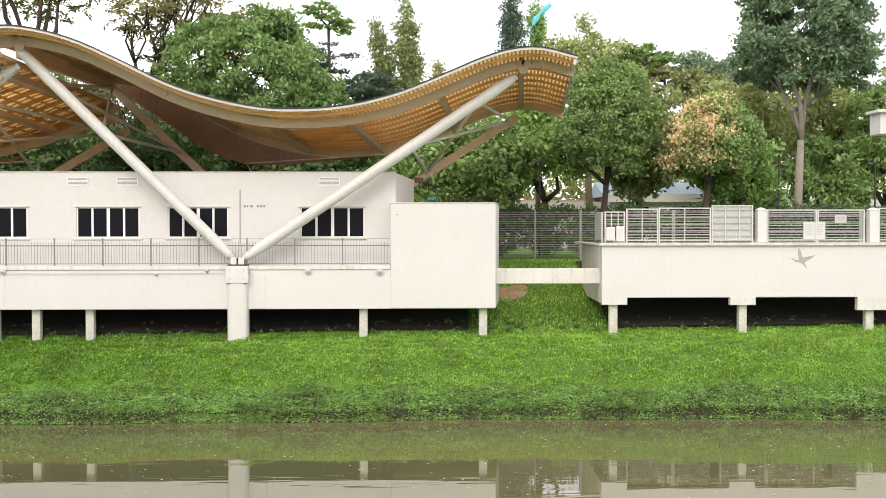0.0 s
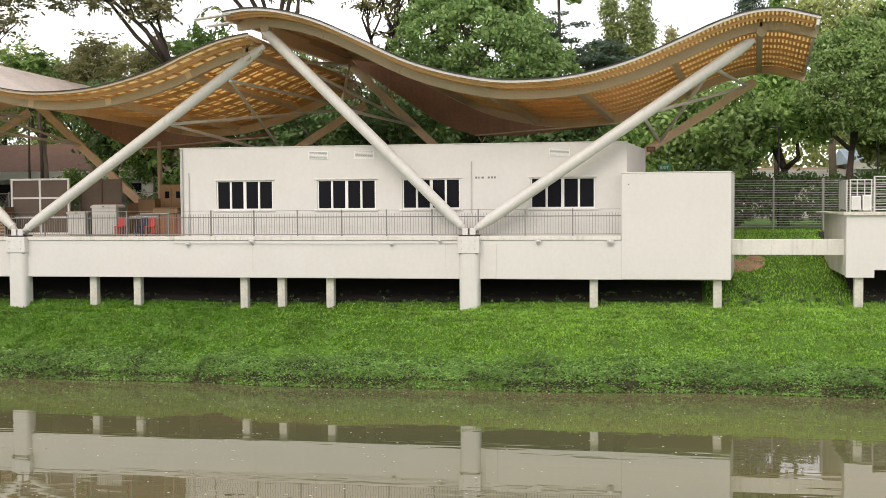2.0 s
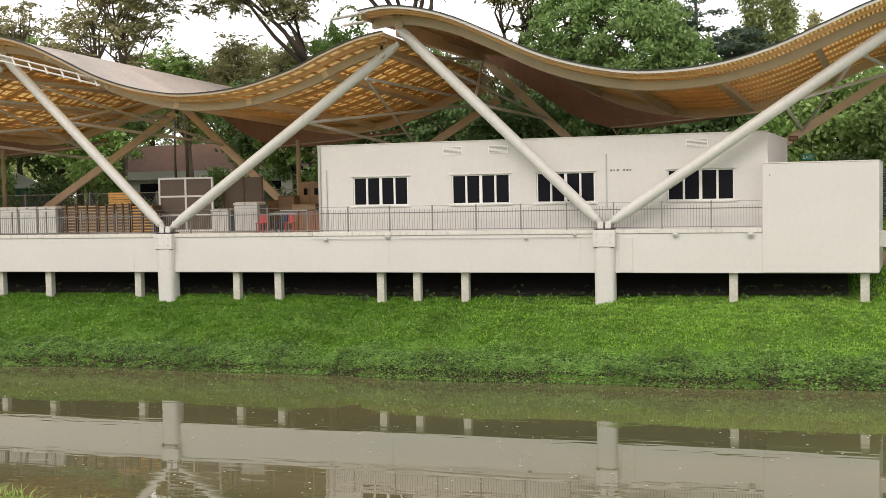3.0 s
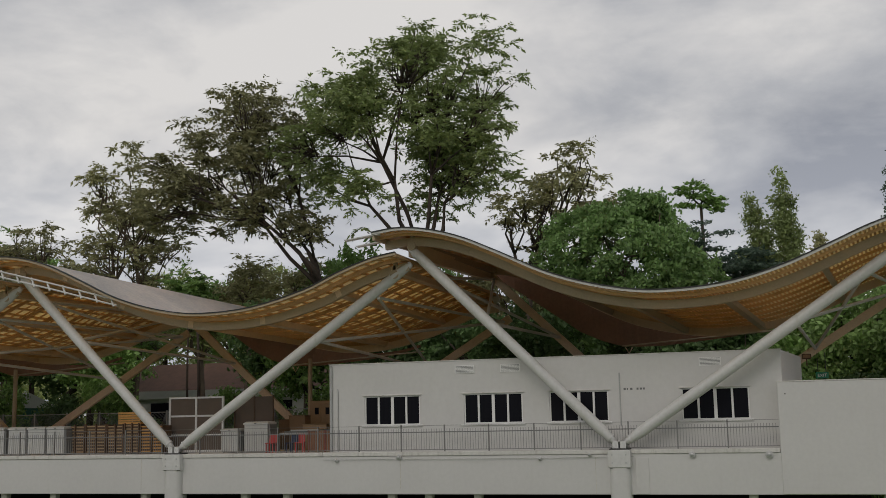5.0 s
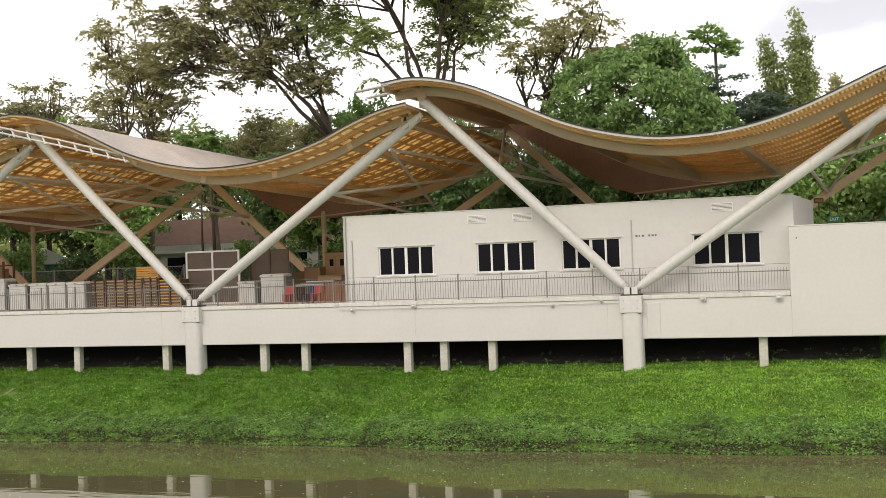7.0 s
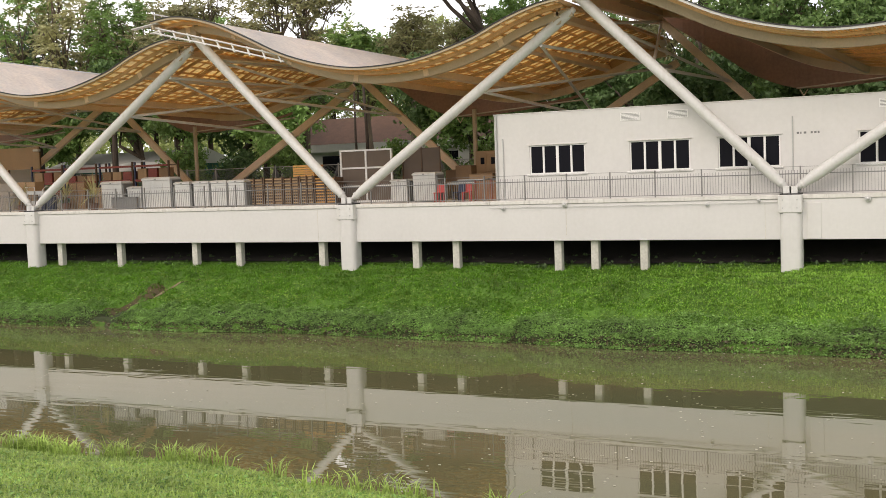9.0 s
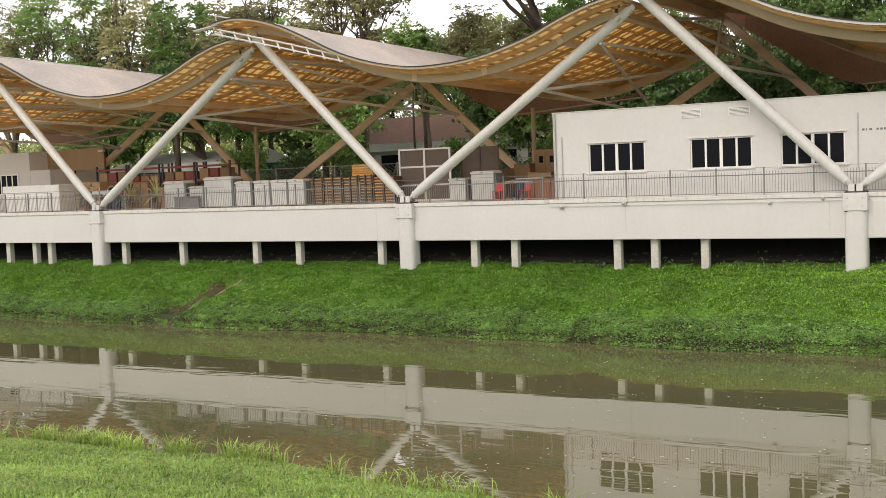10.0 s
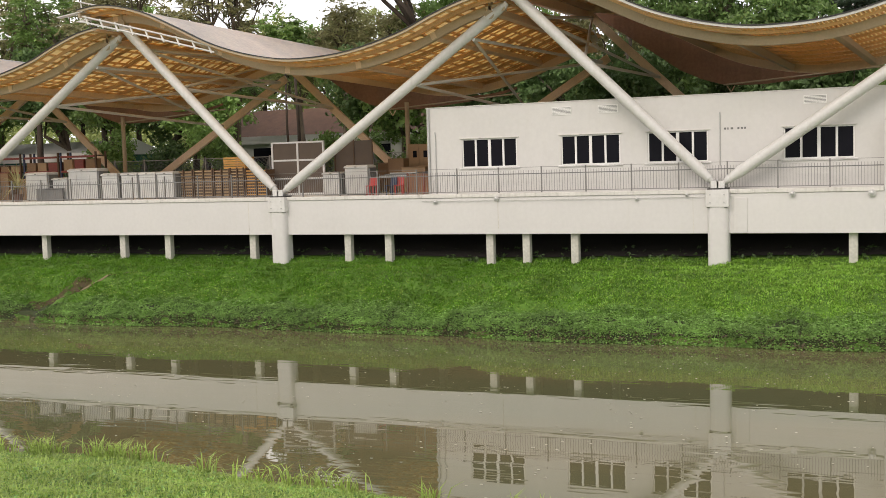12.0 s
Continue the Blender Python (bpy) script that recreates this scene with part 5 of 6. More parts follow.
part("hanger", boxes((0.1, 0.13, 0.02, 0.05, 0.301, 1.2), (0.45, 0.48, 0.02, 0.05, 0.301, 1.2)), M_DARK, ex)
fl = thing("flood_lamp", (0.15, 54.9, 9.12), "small dark floodlight box on the hut corner", "lamp")
part("case", boxes((0, 0.42, -0.15, 0, 0, 0.24), bevel=0.02), M_CRATEDK, fl)
part("lens", boxes((0.05, 0.37, -0.165, -0.151, 0.05, 0.19)), M_CARD, fl)
part("arm", boxes((0.18, 0.24, 0.001, 0.06, -0.3, 0.1)), M_CRATEDK, fl)

# ---- trees ----


def leaf_cloud(centres, radius, per, size, rng, squash=0.75, tilt=1.0):
    """Arrays for loose pointed leaves in clumps round the centres."""
    c = np.repeat(np.asarray(centres, float), per, axis=0)
    n = len(c)
    o = rng.normal(size=(n, 3))
    o /= np.linalg.norm(o, axis=1)[:, None]
    o *= (rng.random(n) ** 0.45)[:, None] * radius * rng.uniform(0.6, 1.25, (n, 1))
    o[:, 2] *= squash
    p = c + o
    a = rng.normal(size=(n, 3))
    a[:, 2] = a[:, 2] * tilt - 0.25
    a /= np.linalg.norm(a, axis=1)[:, None]
    b = np.cross(a, rng.normal(size=(n, 3)))
    b /= np.linalg.norm(b, axis=1)[:, None]
    s = size * rng.uniform(0.6, 1.35, (n, 1))
    v = np.stack([p - a * s * 0.5, p + b * s * 0.24 + a * s * 0.05, p + a * s * 0.5, p - b * s * 0.24 + a * s * 0.05], axis=1).reshape(-1, 3)
    return v, np.arange(4 * n).reshape(-1, 4)


def frond_cloud(centres, length, fronds, leaflets, size, rng):
    """Arrays for arching feathery sprays of narrow leaflets that spread from the centres."""
    c = np.repeat(np.asarray(centres, float), fronds, axis=0)
    n = len(c)
    a = rng.uniform(0, 2 * math.pi, n)
    d = np.stack([np.cos(a), np.sin(a), np.zeros(n)], 1)
    L = length * rng.uniform(0.55, 1.3, (n, 1))
    e, g = rng.uniform(-0.1, 0.9, (n, 1)), rng.uniform(0.15, 0.7, (n, 1))
    up = np.array((0, 0, 1.0))
    P, T = [], []
    for i in range(leaflets):
        q = 0.12 + 0.88 * i / (leaflets - 1)
        P.append(c + d * L * q + up * L * (e * q - g * q * q))
        T.append(d + up * (e - 2 * g * q))
    P, T = np.stack(P, 1).reshape(-1, 3), np.stack(T, 1).reshape(-1, 3)
    m = len(P)
    T /= np.linalg.norm(T, axis=1)[:, None]
    side = np.cross(T, up) * np.where(np.arange(m) % 2, 1.0, -1.0)[:, None]
    ax = side * rng.uniform(0.5, 1.1, (m, 1)) + T * 0.6 + rng.normal(size=(m, 3)) * 0.25 - up * 0.2
    ax /= np.linalg.norm(ax, axis=1)[:, None]
    w = np.cross(ax, rng.normal(size=(m, 3)) + up * 1.5)
    w /= np.linalg.norm(w, axis=1)[:, None]
    s = size * rng.uniform(0.6, 1.35, (m, 1))
    v = np.stack([P, P + ax * s * 0.45 + w * s * 0.2, P + ax * s, P + ax * s * 0.45 - w * s * 0.2], axis=1).reshape(-1, 3)
    return v, np.arange(4 * m).reshape(-1, 4)


def tree(name, label, base, crown, leaf, bark, seed, trunk=0.22, fork=0.45, lobes=12, clumps=150, per=50, size=0.34, clump=0.75, shell=True, squash=0.75, limbs=None, reach=(0.5, 0.8), spread=0.46, sway=0.6, blossom=None, group="trees behind the building", tilt=1.0, taper=0.0, frond=0.0, dome=False):
    """A tapered trunk with limbs to every lobe and a crown of leaf clumps; crown is (cx, cz, rx, ry, rz), cx beside the base."""
    rng = np.random.default_rng(seed)
    x, y = base
    z0 = ground_z(x, y) - 0.1
    t = thing(name, (x, y, z0), label, "tree", group)
    cx, cz, rx, ry, rz = crown
    C = np.array((cx - x, 0.0, cz - z0))
    R = np.array((rx, ry, rz))
    # lobes on an uneven ellipsoid
    L = []
    while len(L) < lobes:
        v = rng.normal(size=3)
        v /= np.linalg.norm(v)
        if v[2] < -0.85:
            continue
        q = C + v * R * rng.uniform(*reach)
        L.append(q)
    L = np.array(L)
    cen = []
    for i in range(clumps):
        lobe = L[i % lobes]
        v = rng.normal(size=3)
        v /= np.linalg.norm(v)
        k = rng.uniform(0.55, 1.0) if shell else rng.random() ** 0.5
        cen.append(lobe + v * R * spread * k * rng.uniform(0.75, 1.15))
    cen = np.array(cen)
    if dome:
        # a closed, billowing outer shell of clumps
        v = rng.normal(size=(clumps, 3))
        v /= np.linalg.norm(v, axis=1)[:, None]
        v[:, 2] = np.where(v[:, 2] < -0.75, -v[:, 2], v[:, 2])
        k = np.array([0.86 + 0.34 * noise.noise(Vector(q * 1.9) + Vector((seed, 0, 0))) + 0.14 * noise.noise(Vector(q * 4.5) + Vector((0, seed, 0))) for q in v])
        cen = C + v * R * (k * rng.uniform(0.78, 1.0, clumps))[:, None]
    if taper:
        for A in (L, cen):
            A[:, :2] = C[:2] + (A[:, :2] - C[:2]) * (1.2 - taper * np.clip((A[:, 2:] - C[2] + R[2]) / (2 * R[2]), 0, 1))
    # trunk and limbs
    bm = bmesh.new()
    f = np.array((C[0] * 0.35, 0, (C[2] - R[2]) * (1 - fork) + C[2] * fork))
    mid = f * 0.5 + np.array((rng.uniform(-1, 1) * sway * 0.4, 0, 0))
    tube(bm, [(0, 0, 0), tuple(mid), tuple(f)], [trunk * 1.25, trunk, trunk * 0.8], 9)
    # main limbs to groups of lobes, then boughs to each lobe
    K = max(3, lobes // 5)
    seeds = L[rng.permutation(len(L))[:K]]
    near = np.argmin(np.linalg.norm((L[:, None] - seeds[None]) / R, axis=2), axis=1)
    start = []
    for g in range(K):
        mean = L[near == g].mean(axis=0)
        h = f + (mean - f) * 0.55 + rng.normal(size=3) * sway * 0.5
        h[2] = min(h[2], mean[2])
        m1 = f + (h - f) * 0.5 + rng.normal(size=3) * sway * np.array((0.8, 0.8, 0.3))
        tube(bm, [tuple(f), tuple(m1), tuple(h)], [trunk * 0.72, trunk * 0.56, trunk * 0.42], 7)
        start.append(h)
    for q, g in zip(L, near):
        f1 = start[g]
        m1 = f1 + (q - f1) * 0.4 + rng.normal(size=3) * sway * np.array((0.6, 0.6, 0.4))
        m2 = f1 + (q - f1) * 0.75 + rng.normal(size=3) * sway * 0.4
        tube(bm, [tuple(f1), tuple(m1), tuple(m2), tuple(q)], [trunk * 0.36, trunk * 0.25, trunk * 0.17, trunk * 0.08], 6)
    if limbs:
        for i in range(0, len(cen), limbs):
            q = cen[i]
            lobe = L[i % lobes]
            m1 = lobe * 0.75 + start[near[i % lobes]] * 0.25 + rng.normal(size=3) * sway * 0.4
            tube(bm, [tuple(m1), tuple((m1 + q) / 2 + rng.normal(size=3) * 0.3), tuple(q)], [trunk * 0.24, trunk * 0.16, trunk * 0.05], 5)
    smooth(part("trunk", bm, bark, t))
    if blossom:
        m2, share, side = blossom
        key = (cen[:, 0] - C[0]) * side + (cen[:, 2] - C[2]) * 0.35 - cen[:, 1] * 0.5 + rng.normal(size=len(cen)) * 0.7
        pick = key > np.quantile(key, 1 - share)
        v, fc = leaf_cloud(cen[pick], clump * 0.95, int(per * 0.9), size * 0.9, rng, squash)
        fast("blossom", v, fc, m2, t, "peach-yellow young leaves")
        cen = np.concatenate([cen[~pick], cen[pick][::3]])
    if frond:
        v, fc = frond_cloud(cen, frond, max(2, per // 10), 10, size, rng)
    else:
        v, fc = leaf_cloud(cen, clump, per, size, rng, squash, tilt)
    fast("crown", v, fc, leaf, t)
    return t


L_OLIVEDK = leafmat("dark_olive_leaf", (0.27, 0.33, 0.13))
TALL = dict(frond=0.85, trunk=0.25, fork=-0.1, lobes=34, per=60, size=0.36, clump=0.75, squash=0.36, limbs=2, sway=0.6, shell=False, tilt=0.4, reach=(0.4, 1.0), spread=0.27)
tree("tall_tree", "tall open-crowned tree with dark feathery leaves and forked limbs", (-22.5, 70), (-25.1, 26.4, 8.8, 6.5, 8.5), L_OLIVEDK, M_BARKDK, 11, clumps=760, **TALL)
tree("tall_tree", "tall spreading tree with thin olive leaves and bare limbs", (-27.5, 70.5), (-37.3, 23.6, 7.4, 5, 7.2), L_OLIVE, M_BARKDK, 12, clumps=440, **TALL)
tree("tall_tree", "tall thin tree with sparse brownish olive leaves", (-45.5, 70), (-46.3, 20.6, 5.0, 4, 6.0), L_OLIVE, M_BARK, 13, clumps=220, **TALL)
tree("tall_tree", "tall thin tree with sparse brownish olive leaves", (-57.5, 71), (-57.0, 17.6, 4.8, 4, 5.4), L_OLIVE, M_BARK, 14, clumps=160, **TALL)
tree("tall_tree", "slim side tree with a few feathery olive sprays", (-17.5, 71), (-14.5, 19.8, 4.6, 3, 5.0), L_OLIVE, M_BARKDK, 15, clumps=110, **TALL)
for i, (x, h, rx) in enumerate(((-64, 17.5, 5.5), (-71, 19, 6), (-79, 18.5, 6.5), (-87, 19, 7))):
    tree("tall_tree", "tall olive-green tree with visible grey trunk and limbs", (x + 1, 73), (x, h, rx, 5, 8.0), L_OLIVE if i % 2 else L_MID, M_BARK, 20 + i, clumps=260, **TALL)

DENSE = dict(trunk=0.26, fork=0.2, lobes=15, per=60, size=0.40, clump=0.80, squash=0.8)
tree("round_tree", "dense round tree with bright green leaves", (-10.2, 69), (-9.6, 15.7, 5.5, 4.6, 4.9), L_BRIGHT, M_BARK, 31, trunk=0.26, fork=0.2, lobes=17, per=80, size=0.33, clump=0.7, squash=0.75, clumps=460, dome=True)
tree("round_tree", "dense dark tree behind the roof", (-4.6, 74), (-4.6, 16.4, 3.8, 3, 3.0), L_BLUEGREEN, M_BARKDK, 32, clumps=120, trunk=0.2, fork=0.2, lobes=12, per=90, size=0.28, clump=0.9, squash=0.22, tilt=0.3)
COL = dict(taper=0.85, trunk=0.16, fork=0.1, lobes=18, per=70, size=0.25, clump=0.55, squash=1.0, group="narrow trees")
tree("narrow_tree", "narrow upright tree with fine green leaves", (-0.2, 74), (-0.6, 16.6, 2.0, 1.7, 5.6), L_OLIVEDK, M_BARK, 33, clumps=150, **COL)
tree("narrow_tree", "narrow upright tree with fine green leaves", (-2.4, 75), (-2.4, 16.0, 1.5, 1.2, 5.2), L_OLIVEDK, M_BARK, 34, clumps=100, **COL)
tree("narrow_tree", "narrow upright tree with fine green leaves", (1.8, 76), (2.0, 15.2, 1.1, 1.0, 4.0), L_OLIVE, M_BARK, 35, clumps=60, **COL)
tree("narrow_tree", "tall thin conifer far behind the canopy tip", (7.7, 86), (7.7, 19.5, 1.3, 1.2, 6.6), L_BLUEGREEN, M_BARKDK, 36, clumps=110, **COL)
tree("narrow_tree", "tall thin conifer far behind the canopy tip", (9.7, 87), (9.7, 18.6, 1.7, 1.5, 6.0), L_MID, M_BARKDK, 49, clumps=120, **COL)
UMB = dict(trunk=0.13, fork=0.6, lobes=7, per=40, size=0.42, clump=0.65, squash=0.3, tilt=0.4, limbs=3, group="umbrella trees")
tree("umbrella_tree", "slim tree with flat tufts of leaves", (-5.9, 80), (-5.9, 21.7, 2.0, 1.6, 1.2), L_MID, M_BARKDK, 37, clumps=22, **UMB)
tree("umbrella_tree", "slim tree with flat tufts of leaves", (17.3, 84), (17.6, 19.8, 2.4, 2, 1.3), L_MID, M_BARKDK, 38, clumps=26, **UMB)
tree("umbrella_tree", "wide flat-topped tree in the distance", (21.0, 92), (20.6, 19.6, 5.0, 3, 1.6), L_OLIVE, M_BARKDK, 39, clumps=90, **UMB)
tree("round_tree", "pale open tree behind the canopy tip", (13.5, 84), (13.2, 18.6, 4.0, 3, 3.9), L_PALE, M_BARK, 40, clumps=120, **DENSE)

tree("round_tree", "pale tree in the distance behind the fence", (18.0, 90), (18.0, 16.4, 4.2, 3, 4.2), L_PALE, M_BARK, 45, clumps=130, **DENSE)
tree("round_tree", "hazy dark tree in the distance", (25.0, 95), (25.0, 19.4, 3.6, 3, 3.8), L_LEATHER, M_BARK, 46, clumps=130, **DENSE)
tree("round_tree", "pale olive tree in the distance behind the fence", (23.5, 88), (23.5, 14.6, 4.6, 3, 4.6), L_PALE, M_BARK, 47, clumps=150, **DENSE)
tree("round_tree", "pale olive tree in the distance behind the fence", (31.0, 88), (31.0, 17.0, 4.6, 3, 6.2), L_PALE, M_BARK, 48, clumps=150, **DENSE)
FINE = dict(dome=True, trunk=0.2, fork=0.2, lobes=17, per=100, size=0.27, clump=0.72, squash=0.75)

# the row behind the platform
tree("round_tree", "dense green street tree with a dark forked trunk", (11.4, 66), (11.7, 12.9, 3.0, 3.0, 4.3), L_STREET, M_BARKDK, 41, clumps=290, **FINE)
tree("blossom_tree", "tree with peach-yellow young leaves among green ones", (17.2, 64.9), (17.5, 11.9, 3.1, 2.8, 3.0), L_STREET, M_BARKDK, 42, clumps=240, blossom=(L_YELLOW, 0.36, -0.45), **FINE)
tree("round_tree", "dense green street tree with a dark trunk", (20.0, 68), (19.8, 10.6, 2.6, 2.6, 3.2), L_MID, M_BARKDK, 43, clumps=130, **DENSE)
tree("big_tree", "large tree with a tall pale trunk and dark leathery crown", (23.4, 67), (23.6, 18.3, 4.6, 4.0, 4.9), L_LEATHER, M_BARKPALE, 44, trunk=0.255, fork=-0.25, lobes=22, per=110, size=0.31, clump=0.7, squash=0.6, clumps=420, dome=True)
for i, (x, y, cz, rx, rz, lf) in enumerate(((2.0, 70, 10.8, 2.6, 3.4, L_STREET), (5.2, 68, 10.6, 2.4, 3.2, L_STREET), (8.3, 69.5, 11.4, 2.3, 3.6, L_STREET), (-1.6, 71, 10.4, 2.6, 3.0, L_MID), (14.5, 71, 12.2, 2.4, 4.2, L_PALE), (22.5, 75, 12.2, 3.0, 4.6, L_PALE), (26.8, 71, 9.8, 3.0, 2.8, L_STREET), (30.5, 71, 11.8, 3.4, 4.8, L_STREET), (34.5, 73, 15.0, 4.2, 6.6, L_PALE), (28.3, 76, 13.6, 3.2, 4.8, L_PALE))):
    tree("round_tree", "leafy green tree behind the fence", (x, y), (x, cz, rx, rx, rz), lf, M_BARKDK, 50 + i, clumps=130, **DENSE)
# tall dark trees that close the view behind the yard
for i, (x, y, cz, rx, rz, lf) in enumerate(((-84, 79, 16.0, 4.2, 6.5, L_BLUEGREEN), (-77.5, 78, 15.6, 3.0, 6.5, L_BLUEGREEN), (-72, 79, 16.0, 3.8, 6.0, L_MID), (-66, 78, 16.2, 3.6, 6.0, L_OLIVE), (-61, 79, 15.6, 3.4, 5.0, L_MID))):
    tree("round_tree", "tall dense green tree behind the yard", (x, y), (x, cz, rx, rx * 0.8, rz), lf, M_BARKDK, 140 + i, trunk=0.24, fork=0.1, lobes=16, clumps=170, per=52, size=0.38, clump=0.8, squash=0.6)
# behind the hut and the yard
for i, (x, y, cz, rx, rz, lf) in enumerate(((-15.5, 67, 10.2, 3.4, 3.4, L_DARK), (-9.0, 67.5, 10.0, 3.4, 3.4, L_DARK), (-4.2, 68, 9.6, 2.8, 3.0, L_DARK), (-20.5, 68, 10.4, 3.0, 3.6, L_DARK), (-25.8, 70, 11.4, 3.2, 3.8, L_DARK), (-31.0, 68.5, 10.6, 2.8, 3.0, L_MID), (-34.4, 69, 11.2, 3.0, 3.0, L_DARK), (-46.6, 68, 10.8, 2.8, 3.0, L_MID), (-50.5, 69.5, 11.6, 3.4, 3.4, L_DARK), (-56.0, 68.5, 12.4, 3.2, 3.0, L_MID), (-63.5, 70, 13.4, 3.8, 3.2, L_DARK), (-70.5, 69, 11.8, 3.8, 3.8, L_MID), (-57.5, 93, 15.9, 5.4, 5.2, L_PALE), (-50.0, 93, 15.6, 5.1, 4.9, L_BRIGHT), (-44.7, 93, 16.2, 5.1, 5.3, L_PALE), (-31.5, 76, 15.0, 4.0, 4.4, L_MID), (-56.0, 80, 14.8, 4.6, 4.4, L_PALE), (-26.0, 78, 13.6, 4.2, 4.6, L_MID), (-19.5, 77, 13.4, 4.2, 4.6, L_OLIVE), (-14.5, 78, 13.0, 4.0, 4.6, L_MID), (-63.0, 80, 14.5, 4.6, 4.6, L_MID), (-71.0, 81, 15.0, 4.8, 5.0, L_PALE))):
    tree("round_tree", "leafy dark green tree behind the yard", (x, y), (x, cz, rx, rx * 0.9, rz), lf, M_BARKDK, 70 + i, clumps=150, **DENSE)

# olive and green trees between the tall ones
for i, (x, y, cz, rx, rz, lf) in enumerate(((-38.8, 75, 15.6, 3.0, 3.6, L_OLIVE), (-43.4, 76, 14.4, 3.0, 3.2, L_PALE), (-34.2, 75, 15.0, 2.8, 3.0, L_OLIVE), (-30.8, 76, 14.4, 2.6, 2.8, L_MID), (-49.5, 77, 14.0, 3.0, 2.8, L_BRIGHT))):
    tree("round_tree", "open olive-green tree between the tall trunks", (x, y), (x, cz, rx, rx * 0.9, rz), lf, M_BARK, 170 + i, clumps=170, frond=0.8, trunk=0.22, fork=0.1, lobes=14, per=50, size=0.32, limbs=4)

for x, h in ((-38.2, 0.11), (-38.9, 0.08)):
    tree("slim_tree", "slim dark-trunked tree with its crown above the roof", (x, 66.6), (x - 0.3, 15.2, 1.6, 1.4, 2.2), L_MID, M_BARKDK, 180 + int(h * 100), trunk=h, fork=0.2, lobes=8, clumps=50, per=40, size=0.3, frond=0.6)

# bushes along the back of the yard and the field
for i, (x, cz, rx, rz, lf) in enumerate(((-72, 7.4, 2.4, 2.0, L_MID), (-53.5, 7.6, 2.0, 2.0, L_MID), (-48.5, 7.2, 2.2, 1.8, L_DARK), (-44.8, 7.8, 2.0, 2.2, L_MID), (-36.2, 7.4, 1.4, 2.0, L_MID), (-33.2, 7.6, 2.0, 2.1, L_BRIGHT), (-28.5, 7.2, 2.0, 1.8, L_MID), (-23.8, 7.6, 2.2, 2.0, L_DARK), (-0.2, 7.2, 1.8, 1.7, L_MID), (3.4, 7.2, 1.5, 1.5, L_DARK))):
    tree("bush", "leafy green bush against the yard fence", (x, 66.4), (x, cz, rx, 1.2, rz), lf, M_BARK, 120 + i, trunk=0.08, fork=-0.3, lobes=9, clumps=90, per=50, size=0.28, clump=0.6, squash=0.8, group="bushes behind the fence")

# far belt of woodland
rng = np.random.default_rng(5)
cen = []
for i in range(2000):
    x = rng.uniform(-150, 110)
    top = 12.5 + 2.5 * max(0.0, min(1.0, x / 12)) + 3.2 * noise.noise((x * 0.06, 0.3, 0)) + 1.6 * noise.noise((x * 0.22, 2.0, 0))
    cen.append((x, rng.uniform(98, 108), 5.0 + (top - 5.0) * rng.random() ** 0.7))
v, fc = leaf_cloud(cen, 1.6, 44, 0.66, rng, 0.8)
tagged(fast("far_woodland", v, fc, L_PALE), "distant belt of mixed green woodland", "woodland", kind="stuff")
# hedge and undergrowth along the back of the yard and the field
cen = []
for i in range(560):
    x = rng.uniform(-78, 36)
    cen.append((x, 66.3 + rng.uniform(-0.5, 0.7), 5.3 + rng.random() * (1.5 if x < 2 else 2.5)))
for i in range(760):
    cen.append((rng.uniform(2.5, 36), 66.2 + rng.uniform(-0.4, 0.8), 5.6 + 2.5 * rng.random() ** 0.8))
v, fc = leaf_cloud(cen, 0.55, 45, 0.26, rng, 0.8)
tagged(fast("hedge", v, fc, L_DARK), "low dark green hedge along the fence", "hedge", kind="stuff")

# ---- grass and weeds ----


def blades(points, height, width, rng, lean=0.5):
    """Bent tapering blades at the points."""
    p = np.asarray(points, float)
    n = len(p)
    ang = rng.uniform(0, 2 * math.pi, n)
    side = np.stack([np.cos(ang), np.sin(ang), np.zeros(n)], 1)
    fwd = np.stack([-np.sin(ang), np.cos(ang), np.zeros(n)], 1)
    h = height * rng.uniform(0.5, 1.4, (n, 1))
    w = width * rng.uniform(0.7, 1.3, (n, 1))
    k = lean * rng.uniform(0.2, 1.3, (n, 1))
    up = np.array((0, 0, 1.0))
    m = p + up * h * 0.6 + fwd * h * k * 0.35
    t = p + up * h * (1.0 - 0.3 * k) + fwd * h * k
    v = np.stack([p - side * w / 2, p + side * w / 2, m + side * w * 0.4, t, m - side * w * 0.4], 1).reshape(-1, 3)
    b = np.arange(n)[:, None] * 5
    return v, b + np.array([[0, 1, 2, 4]]), b + np.array([[4, 2, 3]])


def grass(name, pts, height, width, material, rng, label, lean=0.5):
    v, q, t = blades(pts, height, width, rng, lean)
    ob = fast(name, v, q, material)
    fast("tips", v[t.ravel()], np.arange(t.size).reshape(-1, 3), material, ob)
    return tagged(ob, label, "grass", kind="stuff")


def scatter(n, x0, x1, y0, y1, rng, keep=None):
    out = []
    while len(out) < n:
        x, y = rng.uniform(x0, x1), rng.uniform(y0, y1)
        if keep is None or keep(x, y, rng):
            out.append((x, y, ground_z(x, y) - 0.01))
    return out


def lawn_keep(x, y, r):
    ys = y - bank_shift(x)
    drain = -1.1 < x - (-37.45 + 0.85 * (ys - 41)) < 0.72 and ys < 43.7 and (x - (-37.45 + 0.85 * (ys - 41)) > -0.25 or r.random() < 0.4)
    return ys > 40.95 + 0.4 * noise.noise((x * 0.5, 3, 0)) and not drain


rng = np.random.default_rng(21)
